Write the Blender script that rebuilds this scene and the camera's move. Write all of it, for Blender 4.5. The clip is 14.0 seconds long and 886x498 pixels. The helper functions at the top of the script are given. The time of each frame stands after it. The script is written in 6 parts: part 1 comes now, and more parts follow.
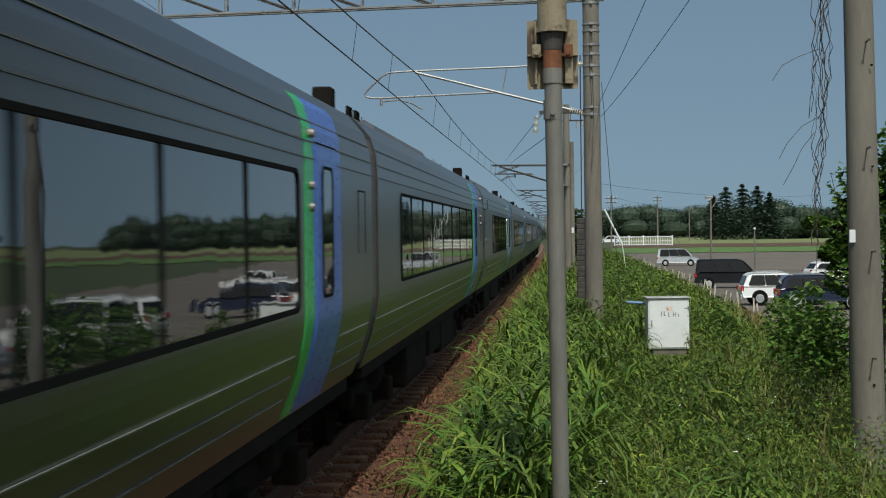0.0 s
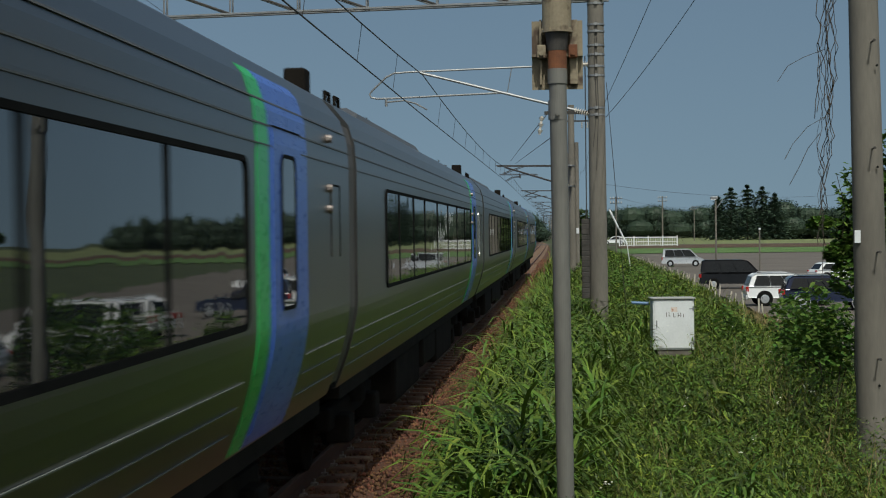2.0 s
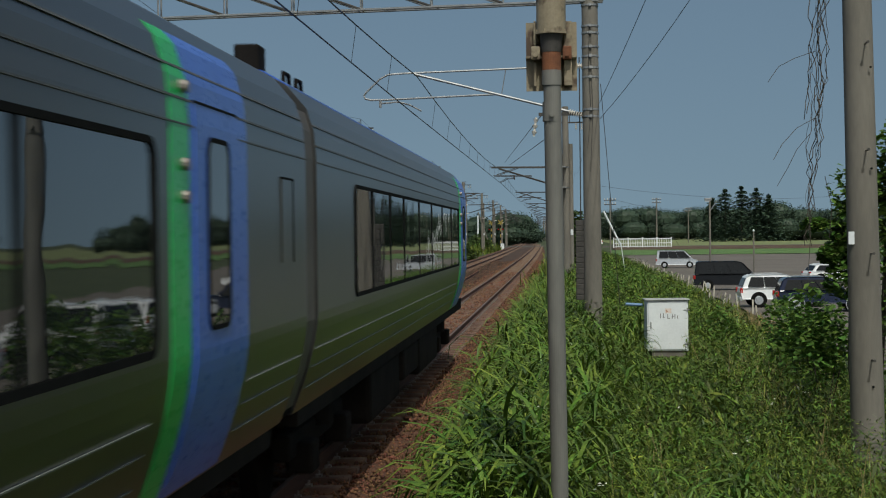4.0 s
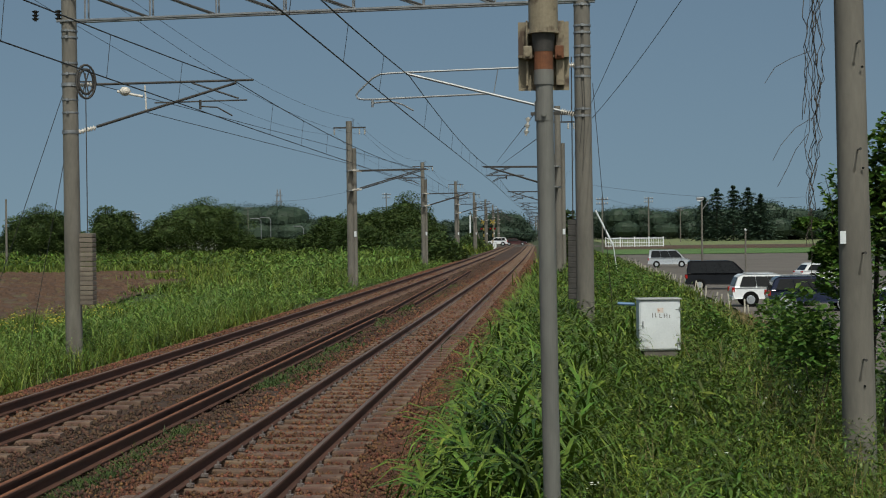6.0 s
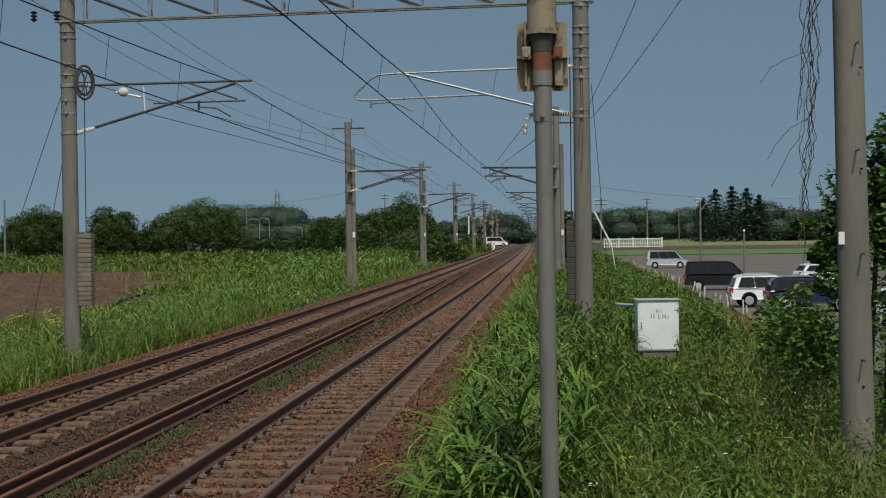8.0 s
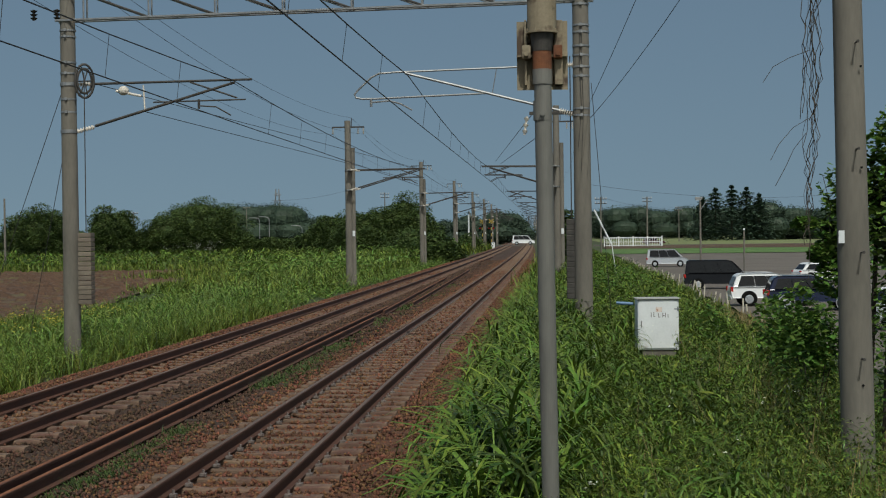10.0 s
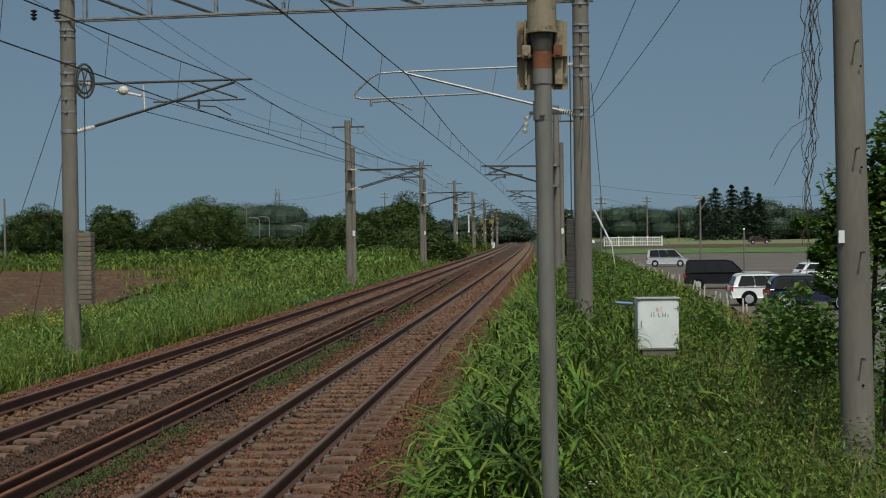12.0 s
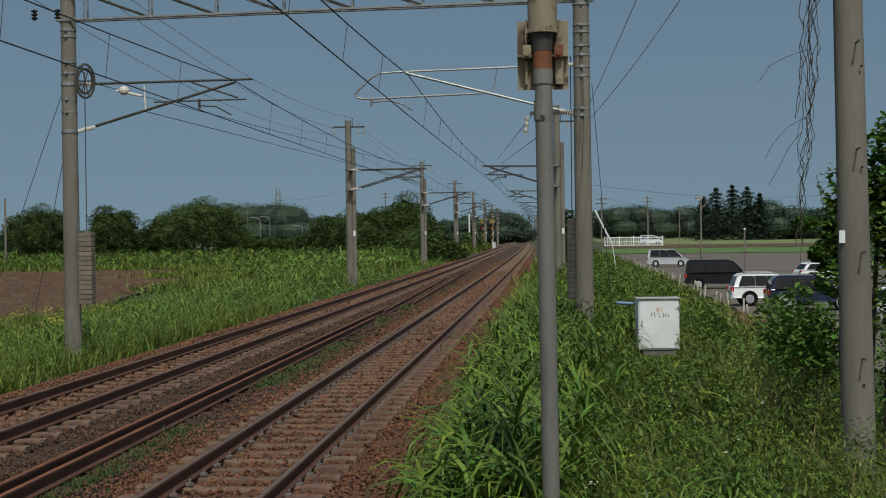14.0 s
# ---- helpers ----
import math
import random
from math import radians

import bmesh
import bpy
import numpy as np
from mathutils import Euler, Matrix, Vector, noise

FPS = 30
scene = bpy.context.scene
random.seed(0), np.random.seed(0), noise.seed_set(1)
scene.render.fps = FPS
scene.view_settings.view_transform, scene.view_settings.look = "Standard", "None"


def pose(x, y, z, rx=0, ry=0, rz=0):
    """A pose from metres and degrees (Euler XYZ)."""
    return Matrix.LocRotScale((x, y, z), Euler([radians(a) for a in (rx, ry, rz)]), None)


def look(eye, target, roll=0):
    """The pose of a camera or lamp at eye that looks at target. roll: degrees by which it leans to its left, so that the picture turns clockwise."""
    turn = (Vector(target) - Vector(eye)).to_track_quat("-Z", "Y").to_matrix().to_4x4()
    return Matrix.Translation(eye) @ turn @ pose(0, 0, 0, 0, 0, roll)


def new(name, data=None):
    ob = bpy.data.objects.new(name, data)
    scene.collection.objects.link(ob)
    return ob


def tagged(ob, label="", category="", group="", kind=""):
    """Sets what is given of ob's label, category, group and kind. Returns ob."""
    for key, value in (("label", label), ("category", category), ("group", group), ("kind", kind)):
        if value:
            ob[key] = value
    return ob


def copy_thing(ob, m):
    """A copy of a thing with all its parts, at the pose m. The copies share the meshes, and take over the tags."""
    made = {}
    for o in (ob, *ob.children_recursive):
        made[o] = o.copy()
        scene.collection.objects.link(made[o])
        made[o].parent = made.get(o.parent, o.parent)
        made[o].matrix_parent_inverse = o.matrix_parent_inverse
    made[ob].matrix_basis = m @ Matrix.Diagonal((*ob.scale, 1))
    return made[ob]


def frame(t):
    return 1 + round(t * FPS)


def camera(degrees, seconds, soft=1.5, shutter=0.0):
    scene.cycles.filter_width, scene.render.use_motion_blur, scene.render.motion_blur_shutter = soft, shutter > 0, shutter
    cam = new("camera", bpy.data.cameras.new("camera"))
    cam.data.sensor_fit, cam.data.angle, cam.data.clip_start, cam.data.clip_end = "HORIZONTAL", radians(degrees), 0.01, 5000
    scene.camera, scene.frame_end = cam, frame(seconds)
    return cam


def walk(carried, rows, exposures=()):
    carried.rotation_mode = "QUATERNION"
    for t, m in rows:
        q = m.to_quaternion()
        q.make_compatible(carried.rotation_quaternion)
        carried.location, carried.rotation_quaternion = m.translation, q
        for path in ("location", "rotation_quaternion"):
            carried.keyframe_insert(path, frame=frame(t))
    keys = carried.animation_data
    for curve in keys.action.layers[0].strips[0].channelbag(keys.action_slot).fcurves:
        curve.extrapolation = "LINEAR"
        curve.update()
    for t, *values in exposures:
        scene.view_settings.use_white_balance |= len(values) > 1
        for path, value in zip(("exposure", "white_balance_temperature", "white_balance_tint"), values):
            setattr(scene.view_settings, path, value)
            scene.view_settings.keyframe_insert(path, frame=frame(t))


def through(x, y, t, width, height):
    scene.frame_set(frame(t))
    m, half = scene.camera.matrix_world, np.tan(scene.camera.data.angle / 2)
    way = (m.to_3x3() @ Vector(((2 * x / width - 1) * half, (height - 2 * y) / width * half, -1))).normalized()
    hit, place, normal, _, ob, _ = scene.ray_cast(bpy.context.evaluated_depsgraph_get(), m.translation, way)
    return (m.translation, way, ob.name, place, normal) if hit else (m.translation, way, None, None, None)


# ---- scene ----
# ---- camera: a hand-held tele shot from the bank, panning a little ----
EYE = (0.0, 0.0, 2.37)
cam = camera(31.83, 14.0, soft=1.1, shutter=0.13)


def aim(dx, dy):
    """The pose after the picture has drifted by dx, dy (in 1/2750 of the viewing distance)."""
    yaw, pitch = math.degrees(0.0726 + (dx - 1) / 2750), math.degrees(0.00979 - dy / 2750)
    return pose(*EYE, 0, 0, yaw) @ pose(0, 0, 0, 90 - pitch) @ pose(0, 0, 0, 0, 0, -0.65)


DRIFT = ((0, 18, -1), (0.5, 18, 0.3), (1, 21.5, 1.3), (1.5, 25, 0), (2, 26.5, 0), (2.5, 24, 0), (3, 20.5, 1.5), (3.6, 18, 2),
         (4.6, 14, 3), (5.3, 10.5, 3), (5.5, 8, 3), (6, 2.5, 1.2), (6.5, 3, 1.3), (7, 3, 0), (7.5, 1, 1.3), (8, 0, 2.5),
         (9.2, 0, 1.2), (10.5, 0, 0), (11, 1.5, 0), (11.5, 0.5, 1), (12, 0, 0), (12.5, 0, 0), (13, 1, 0), (13.5, 1, 1.2), (14, 1, 0))
walk(cam, [(t, aim(dx, dy)) for t, dx, dy in DRIFT],
     exposures=((0.0, 0.05, 6150, 2.5), (0.5, -0.15, 6150, 2.5), (2.0, -0.19, 6150, 2.5), (8.0, -0.21, 6150, 2.5), (10.4, -0.28, 6150, 2.5), (14.0, -0.28, 6150, 2.5)))

# ---- sky and sun ----
SUN_HEIGHT, SUN_TURN = 55.0, 166.0   # degrees; the turn is clockwise from the track's far end


def make_sky():
    w = bpy.data.worlds.new("sky")
    scene.world = w
    w.use_nodes = True
    nt = w.node_tree
    sky = nt.nodes.new("ShaderNodeTexSky")
    sky.sky_type, sky.sun_disc = "NISHITA", False
    sky.sun_elevation, sky.sun_rotation = radians(SUN_HEIGHT), radians(SUN_TURN)
    sky.air_density, sky.dust_density, sky.ozone_density = 1.0, 3.5, 0.1
    # hazy air: the sky pales little towards the horizon
    tc, lift, up = nt.nodes.new("ShaderNodeTexCoord"), nt.nodes.new("ShaderNodeVectorMath"), nt.nodes.new("ShaderNodeVectorMath")
    lift.operation, up.operation = "MULTIPLY_ADD", "NORMALIZE"
    lift.inputs[1].default_value, lift.inputs[2].default_value = (1, 1, 0.75), (0, 0, 0.195)
    nt.links.new(tc.outputs["Generated"], lift.inputs[0])
    nt.links.new(lift.outputs[0], up.inputs[0])
    nt.links.new(up.outputs[0], sky.inputs[0])
    bg = nt.nodes["Background"]
    haze = nt.nodes.new("ShaderNodeMix")      # summer haze takes some blue out of the whole sky
    haze.data_type, haze.blend_type = "RGBA", "MULTIPLY"
    haze.inputs[0].default_value, haze.inputs[7].default_value = 1.0, (1.03, 1.02, 0.935, 1)
    nt.links.new(sky.outputs[0], haze.inputs[6])
    nt.links.new(haze.outputs[2], bg.inputs[0])
    bg.inputs[1].default_value = 0.095
    lamp = bpy.data.lights.new("sun", "SUN")
    lamp.energy, lamp.angle, lamp.color = 3.1, radians(0.6), (1.0, 0.95, 0.87)
    ob = new("sun", lamp)
    a, e = radians(SUN_TURN), radians(SUN_HEIGHT)
    to_sun = Vector((math.sin(a) * math.cos(e), math.cos(a) * math.cos(e), math.sin(e)))
    ob.matrix_world = look(to_sun * 60, (0, 0, 0))


make_sky()

# ---- materials ----
def mat(name, low, high, scale=4.0, rough=0.7, metal=0.0, bump=0.0, bump_scale=40.0, fine=None, island=0.0, each=0.0,
        spec=0.5, stretch=(1, 1, 1), spots=None, vary=0.1):
    """A surface that wanders between two colours at two scales, with fine relief.
    spots: (colour, scale, threshold) of stains. island / each: brightness spread per piece of a mesh / per object."""
    m = bpy.data.materials.new(name)
    m.use_nodes = True
    nt = m.node_tree
    n, ln = nt.nodes, nt.links.new
    b = n["Principled BSDF"]
    b.inputs["Metallic"].default_value = metal
    b.inputs["Specular IOR Level"].default_value = spec
    tc = n.new("ShaderNodeTexCoord")
    mp = n.new("ShaderNodeMapping")
    mp.inputs["Scale"].default_value = stretch
    ln(tc.outputs["Object"], mp.inputs[0])
    big, small = n.new("ShaderNodeTexNoise"), n.new("ShaderNodeTexNoise")
    for t, s, d in ((big, scale, 4), (small, fine or scale * 9, 3)):
        t.inputs["Scale"].default_value, t.inputs["Detail"].default_value = s, d
        ln(mp.outputs[0], t.inputs["Vector"])
    mid = n.new("ShaderNodeMath")
    mid.operation = "MULTIPLY_ADD"
    ln(small.outputs[0], mid.inputs[0])
    mid.inputs[1].default_value = 0.6
    ln(big.outputs[0], mid.inputs[2])
    rng = n.new("ShaderNodeMapRange")
    rng.inputs[1].default_value, rng.inputs[2].default_value = 0.5, 1.1
    ln(mid.outputs[0], rng.inputs[0])
    mix = n.new("ShaderNodeMix")
    mix.data_type = "RGBA"
    mix.inputs[6].default_value, mix.inputs[7].default_value = (*low, 1), (*high, 1)
    ln(rng.outputs[0], mix.inputs[0])
    col = mix.outputs[2]
    if spots:
        st = n.new("ShaderNodeTexNoise")
        st.inputs["Scale"].default_value, st.inputs["Detail"].default_value = spots[1], 5
        ln(mp.outputs[0], st.inputs["Vector"])
        cut = n.new("ShaderNodeMapRange")
        cut.inputs[1].default_value, cut.inputs[2].default_value = spots[2], spots[2] + 0.12
        ln(st.outputs[0], cut.inputs[0])
        over = n.new("ShaderNodeMix")
        over.data_type = "RGBA"
        ln(cut.outputs[0], over.inputs[0])
        ln(col, over.inputs[6])
        over.inputs[7].default_value = (*spots[0], 1)
        col = over.outputs[2]
    spread, source = (island, "geo") if island else (each, "obj")
    if spread:
        src = n.new("ShaderNodeNewGeometry" if source == "geo" else "ShaderNodeObjectInfo")
        out = src.outputs["Random Per Island" if source == "geo" else "Random"]
        r2 = n.new("ShaderNodeMapRange")
        r2.inputs[3].default_value, r2.inputs[4].default_value = 1 - spread, 1 + spread
        ln(out, r2.inputs[0])
        hsv = n.new("ShaderNodeHueSaturation")
        ln(r2.outputs[0], hsv.inputs["Value"])
        h2 = n.new("ShaderNodeMapRange")
        h2.inputs[3].default_value, h2.inputs[4].default_value = 0.5 - spread * 0.05, 0.5 + spread * 0.05
        frac = n.new("ShaderNodeMath")
        frac.operation = "FRACT"
        mul = n.new("ShaderNodeMath")
        mul.operation = "MULTIPLY"
        mul.inputs[1].default_value = 7.31
        ln(out, mul.inputs[0])
        ln(mul.outputs[0], frac.inputs[0])
        ln(frac.outputs[0], h2.inputs[0])
        ln(h2.outputs[0], hsv.inputs["Hue"])
        ln(col, hsv.inputs["Color"])
        col = hsv.outputs[0]
    ln(col, b.inputs["Base Color"])
    rr = n.new("ShaderNodeMapRange")
    rr.inputs[3].default_value, rr.inputs[4].default_value = max(rough - vary, 0.02), min(rough + vary, 1)
    ln(small.outputs[0], rr.inputs[0])
    ln(rr.outputs[0], b.inputs["Roughness"])
    if bump:
        bt, bp = n.new("ShaderNodeTexNoise"), n.new("ShaderNodeBump")
        bt.inputs["Scale"].default_value, bt.inputs["Detail"].default_value = bump_scale, 4
        ln(mp.outputs[0], bt.inputs["Vector"])
        ln(bt.outputs[0], bp.inputs["Height"])
        bp.inputs["Strength"].default_value, bp.inputs["Distance"].default_value = bump, 0.5 / bump_scale
        ln(bp.outputs[0], b.inputs["Normal"])
    return m


def leaf_mat(name, low, high, spread=0.35, through=0.35, rough=0.55, spec=0.25):
    """Leaves and blades: matt-glossy, with light passing through, each piece a little different."""
    m = mat(name, low, high, 1.3, rough, island=spread, spec=spec)
    nt = m.node_tree
    b, out = nt.nodes["Principled BSDF"], nt.nodes["Material Output"]
    tr, mx = nt.nodes.new("ShaderNodeBsdfTranslucent"), nt.nodes.new("ShaderNodeMixShader")
    nt.links.new(b.inputs["Base Color"].links[0].from_socket, tr.inputs[0])
    mx.inputs[0].default_value = through
    nt.links.new(b.outputs[0], mx.inputs[1])
    nt.links.new(tr.outputs[0], mx.inputs[2])
    nt.links.new(mx.outputs[0], out.inputs[0])
    return m


EARTH = mat("earth_and_turf", (0.024, 0.034, 0.01), (0.055, 0.07, 0.022), 0.35, 0.95, bump=0.6, bump_scale=9)
PLOUGHED = mat("ploughed_earth", (0.05, 0.026, 0.014), (0.105, 0.058, 0.033), 0.8, 0.95, bump=1.0, bump_scale=3, spots=((0.1, 0.085, 0.035), 0.35, 0.56))
GRAVEL_LOT = mat("gravel_lot", (0.088, 0.074, 0.061), (0.15, 0.13, 0.109), 0.25, 0.95, bump=0.4, bump_scale=25)
CROP = mat("crop_green", (0.06, 0.12, 0.025), (0.1, 0.17, 0.045), 0.5, 0.9, bump=0.8, bump_scale=2)
MEADOW = mat("meadow", (0.11, 0.15, 0.05), (0.19, 0.2, 0.08), 0.06, 0.95, bump=0.6, bump_scale=2, spots=((0.16, 0.11, 0.07), 0.02, 0.58))
BALLAST = mat("ballast_bed", (0.056, 0.022, 0.01), (0.108, 0.046, 0.021), 1.2, 0.95, bump=1.0, bump_scale=22, fine=30)
STONE = mat("ballast_stone", (0.07, 0.027, 0.012), (0.165, 0.073, 0.034), 1.1, 0.9, island=0.45)
# darker bed and stones for the strip between the two tracks
DARK_BALLAST = mat("dark_ballast_bed", (0.03, 0.016, 0.009), (0.062, 0.033, 0.018), 1.2, 0.95, bump=1.0, bump_scale=22, fine=30)
DARK_STONE = mat("dark_ballast_stone", (0.036, 0.018, 0.01), (0.095, 0.05, 0.027), 1.1, 0.9, island=0.45)
SLEEPER = mat("sleeper_concrete", (0.1, 0.062, 0.04), (0.175, 0.117, 0.08), 3, 0.9, bump=0.4, each=0.15, spots=((0.1, 0.055, 0.04), 4, 0.52))
RAIL_SIDE = mat("rusty_rail", (0.05, 0.021, 0.012), (0.105, 0.044, 0.026), 3, 0.75, bump=0.3, stretch=(1, 0.3, 1))
RAIL_TOP = mat("worn_rail_head", (0.095, 0.06, 0.043), (0.16, 0.115, 0.085), 3, 0.55, metal=0.15, stretch=(6, 0.2, 1))
RUST = mat("orange_rust", (0.085, 0.032, 0.015), (0.24, 0.09, 0.036), 2, 0.85, bump=0.4, stretch=(1, 0.4, 1))
CLIP = mat("rail_clip_steel", (0.1, 0.075, 0.065), (0.34, 0.3, 0.28), 30, 0.4, metal=0.4)
CONCRETE = mat("pole_concrete", (0.118, 0.107, 0.09), (0.19, 0.173, 0.145), 2.5, 0.9, bump=0.25, bump_scale=60, stretch=(1, 1, 0.25), spots=((0.1, 0.088, 0.07), 1.5, 0.57))
WEIGHT = mat("weathered_weight_concrete", (0.12, 0.098, 0.075), (0.2, 0.165, 0.13), 4, 0.9, bump=0.3, each=0.15)
GALV = mat("galvanised_steel", (0.2, 0.205, 0.21), (0.33, 0.335, 0.34), 6, 0.5, metal=0.55)
DARK_STEEL = mat("dark_weathered_steel", (0.035, 0.033, 0.03), (0.08, 0.072, 0.065), 6, 0.7, metal=0.3)
WIRE = mat("wire_copper_dark", (0.03, 0.03, 0.03), (0.06, 0.055, 0.05), 3, 0.6, metal=0.4)
PORCELAIN = mat("insulator_porcelain", (0.5, 0.45, 0.38), (0.7, 0.66, 0.6), 20, 0.35)
PIPE_PAINT = mat("grey_pipe_paint", (0.118, 0.114, 0.102), (0.172, 0.167, 0.15), 5, 0.55, bump=0.08, stretch=(1, 1, 0.2), spots=((0.17, 0.13, 0.1), 5, 0.64))
PLATE = mat("weathered_plate_back", (0.17, 0.138, 0.09), (0.28, 0.235, 0.16), 6, 0.7, spots=((0.07, 0.045, 0.028), 8, 0.52))
WHITE_PAINT = mat("white_cabinet_paint", (0.6, 0.62, 0.63), (0.73, 0.75, 0.76), 3, 0.5, spots=((0.5, 0.48, 0.43), 6, 0.66))
STAINLESS = mat("stainless_car_body", (0.1, 0.099, 0.096), (0.136, 0.135, 0.131), 0.8, 0.29, metal=0.85, stretch=(1, 0.15, 1.5), fine=3, vary=0.02)
ROOF_GREY = mat("car_roof_grey", (0.1, 0.102, 0.104), (0.16, 0.16, 0.16), 2, 0.5, metal=0.5, stretch=(1, 0.3, 1))
BLUE = mat("blue_door_paint", (0.04, 0.105, 0.42), (0.06, 0.145, 0.52), 2, 0.3)
GREEN = mat("green_stripe_paint", (0.02, 0.36, 0.07), (0.035, 0.46, 0.1), 2, 0.3)
GLASS_DARK = mat("tinted_window_glass", (0.006, 0.008, 0.009), (0.011, 0.013, 0.014), 1, 0.03, spec=1.0)
GLASS_DARK.node_tree.nodes["Principled BSDF"].inputs["Roughness"].links and GLASS_DARK.node_tree.links.remove(GLASS_DARK.node_tree.nodes["Principled BSDF"].inputs["Roughness"].links[0])
GLASS_DARK.node_tree.nodes["Principled BSDF"].inputs["Roughness"].default_value = 0.018
_n = GLASS_DARK.node_tree
_n.nodes["Principled BSDF"].inputs["IOR"].default_value = 1.8
_wave, _bump = _n.nodes.new("ShaderNodeTexNoise"), _n.nodes.new("ShaderNodeBump")
_wave.inputs["Scale"].default_value = 1.6
_n.links.new(_n.nodes["Mapping"].outputs[0], _wave.inputs["Vector"])
_n.links.new(_wave.outputs[0], _bump.inputs["Height"])
_bump.inputs["Strength"].default_value, _bump.inputs["Distance"].default_value = 0.14, 0.02
_n.links.new(_bump.outputs[0], _n.nodes["Principled BSDF"].inputs["Normal"])
GLASS_CAR = mat("car_window_glass", (0.006, 0.007, 0.008), (0.01, 0.011, 0.012), 1, 0.08, spec=0.3, vary=0.02)
RUBBER = mat("black_rubber", (0.006, 0.006, 0.006), (0.014, 0.014, 0.013), 6, 0.9, spec=0.05)
UNDER = mat("underfloor_grime", (0.007, 0.006, 0.005), (0.02, 0.017, 0.014), 3, 0.95, spec=0.08)
BARK = mat("bark", (0.05, 0.04, 0.03), (0.11, 0.09, 0.07), 5, 0.95, bump=0.6, stretch=(1, 1, 0.3))
VINE = mat("dry_vine", (0.03, 0.025, 0.02), (0.08, 0.065, 0.05), 8, 0.9)
BLADE = leaf_mat("grass_blade", (0.046, 0.083, 0.01), (0.17, 0.212, 0.032), 0.65, 0.12)
REED = leaf_mat("reed_leaf", (0.038, 0.086, 0.01), (0.148, 0.207, 0.03), 0.55, 0.12, 0.5, 0.3)
WEED = leaf_mat("weed_leaf", (0.03, 0.064, 0.008), (0.138, 0.192, 0.025), 0.75, 0.1, 0.48, 0.32)
STRAW = leaf_mat("dry_straw", (0.25, 0.19, 0.08), (0.36, 0.29, 0.14), 0.25)
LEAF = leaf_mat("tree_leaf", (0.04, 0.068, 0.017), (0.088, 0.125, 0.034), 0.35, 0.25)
# distance haze is put into the colour: bluer, greyer, more even leaves
HAZED_LEAF = leaf_mat("hazed_wood_leaf", (0.032, 0.052, 0.034), (0.054, 0.08, 0.05), 0.2, 0.15)
NEEDLE = leaf_mat("conifer_needle", (0.035, 0.062, 0.04), (0.065, 0.1, 0.062), 0.35, 0.1)
FLOWER_Y = leaf_mat("yellow_bloom", (0.5, 0.4, 0.05), (0.65, 0.55, 0.1), 0.2)
FLOWER_W = leaf_mat("white_bloom", (0.6, 0.62, 0.5), (0.75, 0.75, 0.65), 0.15)
CAR_WHITE = mat("white_car_paint", (0.72, 0.73, 0.74), (0.78, 0.79, 0.8), 1, 0.2)
CAR_BLACK = mat("black_car_paint", (0.005, 0.0055, 0.007), (0.009, 0.0095, 0.012), 1, 0.12, spec=0.25, vary=0.02)
CAR_NAVY = mat("navy_car_paint", (0.008, 0.012, 0.035), (0.014, 0.02, 0.048), 1, 0.12, spec=0.3, vary=0.02)
CAR_SILVER = mat("silver_car_paint", (0.42, 0.44, 0.47), (0.5, 0.52, 0.55), 1, 0.3, metal=0.4)
CAR_RED = mat("dark_red_car_paint", (0.04, 0.01, 0.01), (0.065, 0.016, 0.015), 1, 0.25)
CHROME = mat("bright_metal", (0.6, 0.6, 0.6), (0.75, 0.75, 0.75), 5, 0.2, metal=1.0)
LAMP_RED = mat("red_lens", (0.3, 0.01, 0.01), (0.42, 0.02, 0.015), 5, 0.2)
LAMP_CLEAR = mat("clear_lens", (0.6, 0.6, 0.6), (0.75, 0.75, 0.72), 5, 0.15)
YELLOW = mat("yellow_black_paint", (0.28, 0.2, 0.03), (0.36, 0.27, 0.05), 3, 0.5)
MARK = mat("dark_lettering", (0.06, 0.055, 0.05), (0.12, 0.11, 0.1), 8, 0.7)
LILAC = mat("pale_wall", (0.6, 0.58, 0.53), (0.72, 0.7, 0.65), 1, 0.8)
ROOFING = mat("roof_sheet", (0.12, 0.1, 0.1), (0.2, 0.16, 0.15), 1, 0.6)


# ---- mesh tools ----
def part(name, bm, material, parent=None, label="", smooth=False):
    me = bpy.data.meshes.new(name)
    bm.to_mesh(me)
    bm.free()
    for m in material if isinstance(material, (list, tuple)) else (material,):
        me.materials.append(m)
    if smooth:      # round sides, flat ends
        for f in me.polygons:
            f.use_smooth = f.loop_total <= 4
    ob = new(name, me)
    ob.parent = parent
    if label:
        ob["label"] = label
    return ob


def raw(name, verts, faces, material, parent=None, mats=None):
    """A mesh from arrays: verts (n, 3), faces (m, k)."""
    verts, faces = np.asarray(verts, dtype=np.float32), np.asarray(faces, dtype=np.int32)
    me = bpy.data.meshes.new(name)
    k = faces.shape[1]
    me.vertices.add(len(verts))
    me.vertices.foreach_set("co", verts.ravel())
    me.loops.add(faces.size)
    me.loops.foreach_set("vertex_index", faces.ravel())
    me.polygons.add(len(faces))
    me.polygons.foreach_set("loop_start", np.arange(0, faces.size, k, dtype=np.int32))
    for m in material if isinstance(material, (list, tuple)) else (material,):
        me.materials.append(m)
    if mats is not None:
        me.polygons.foreach_set("material_index", np.asarray(mats, dtype=np.int32))
    me.update(calc_edges=True)
    ob = new(name, me)
    ob.parent = parent
    return ob


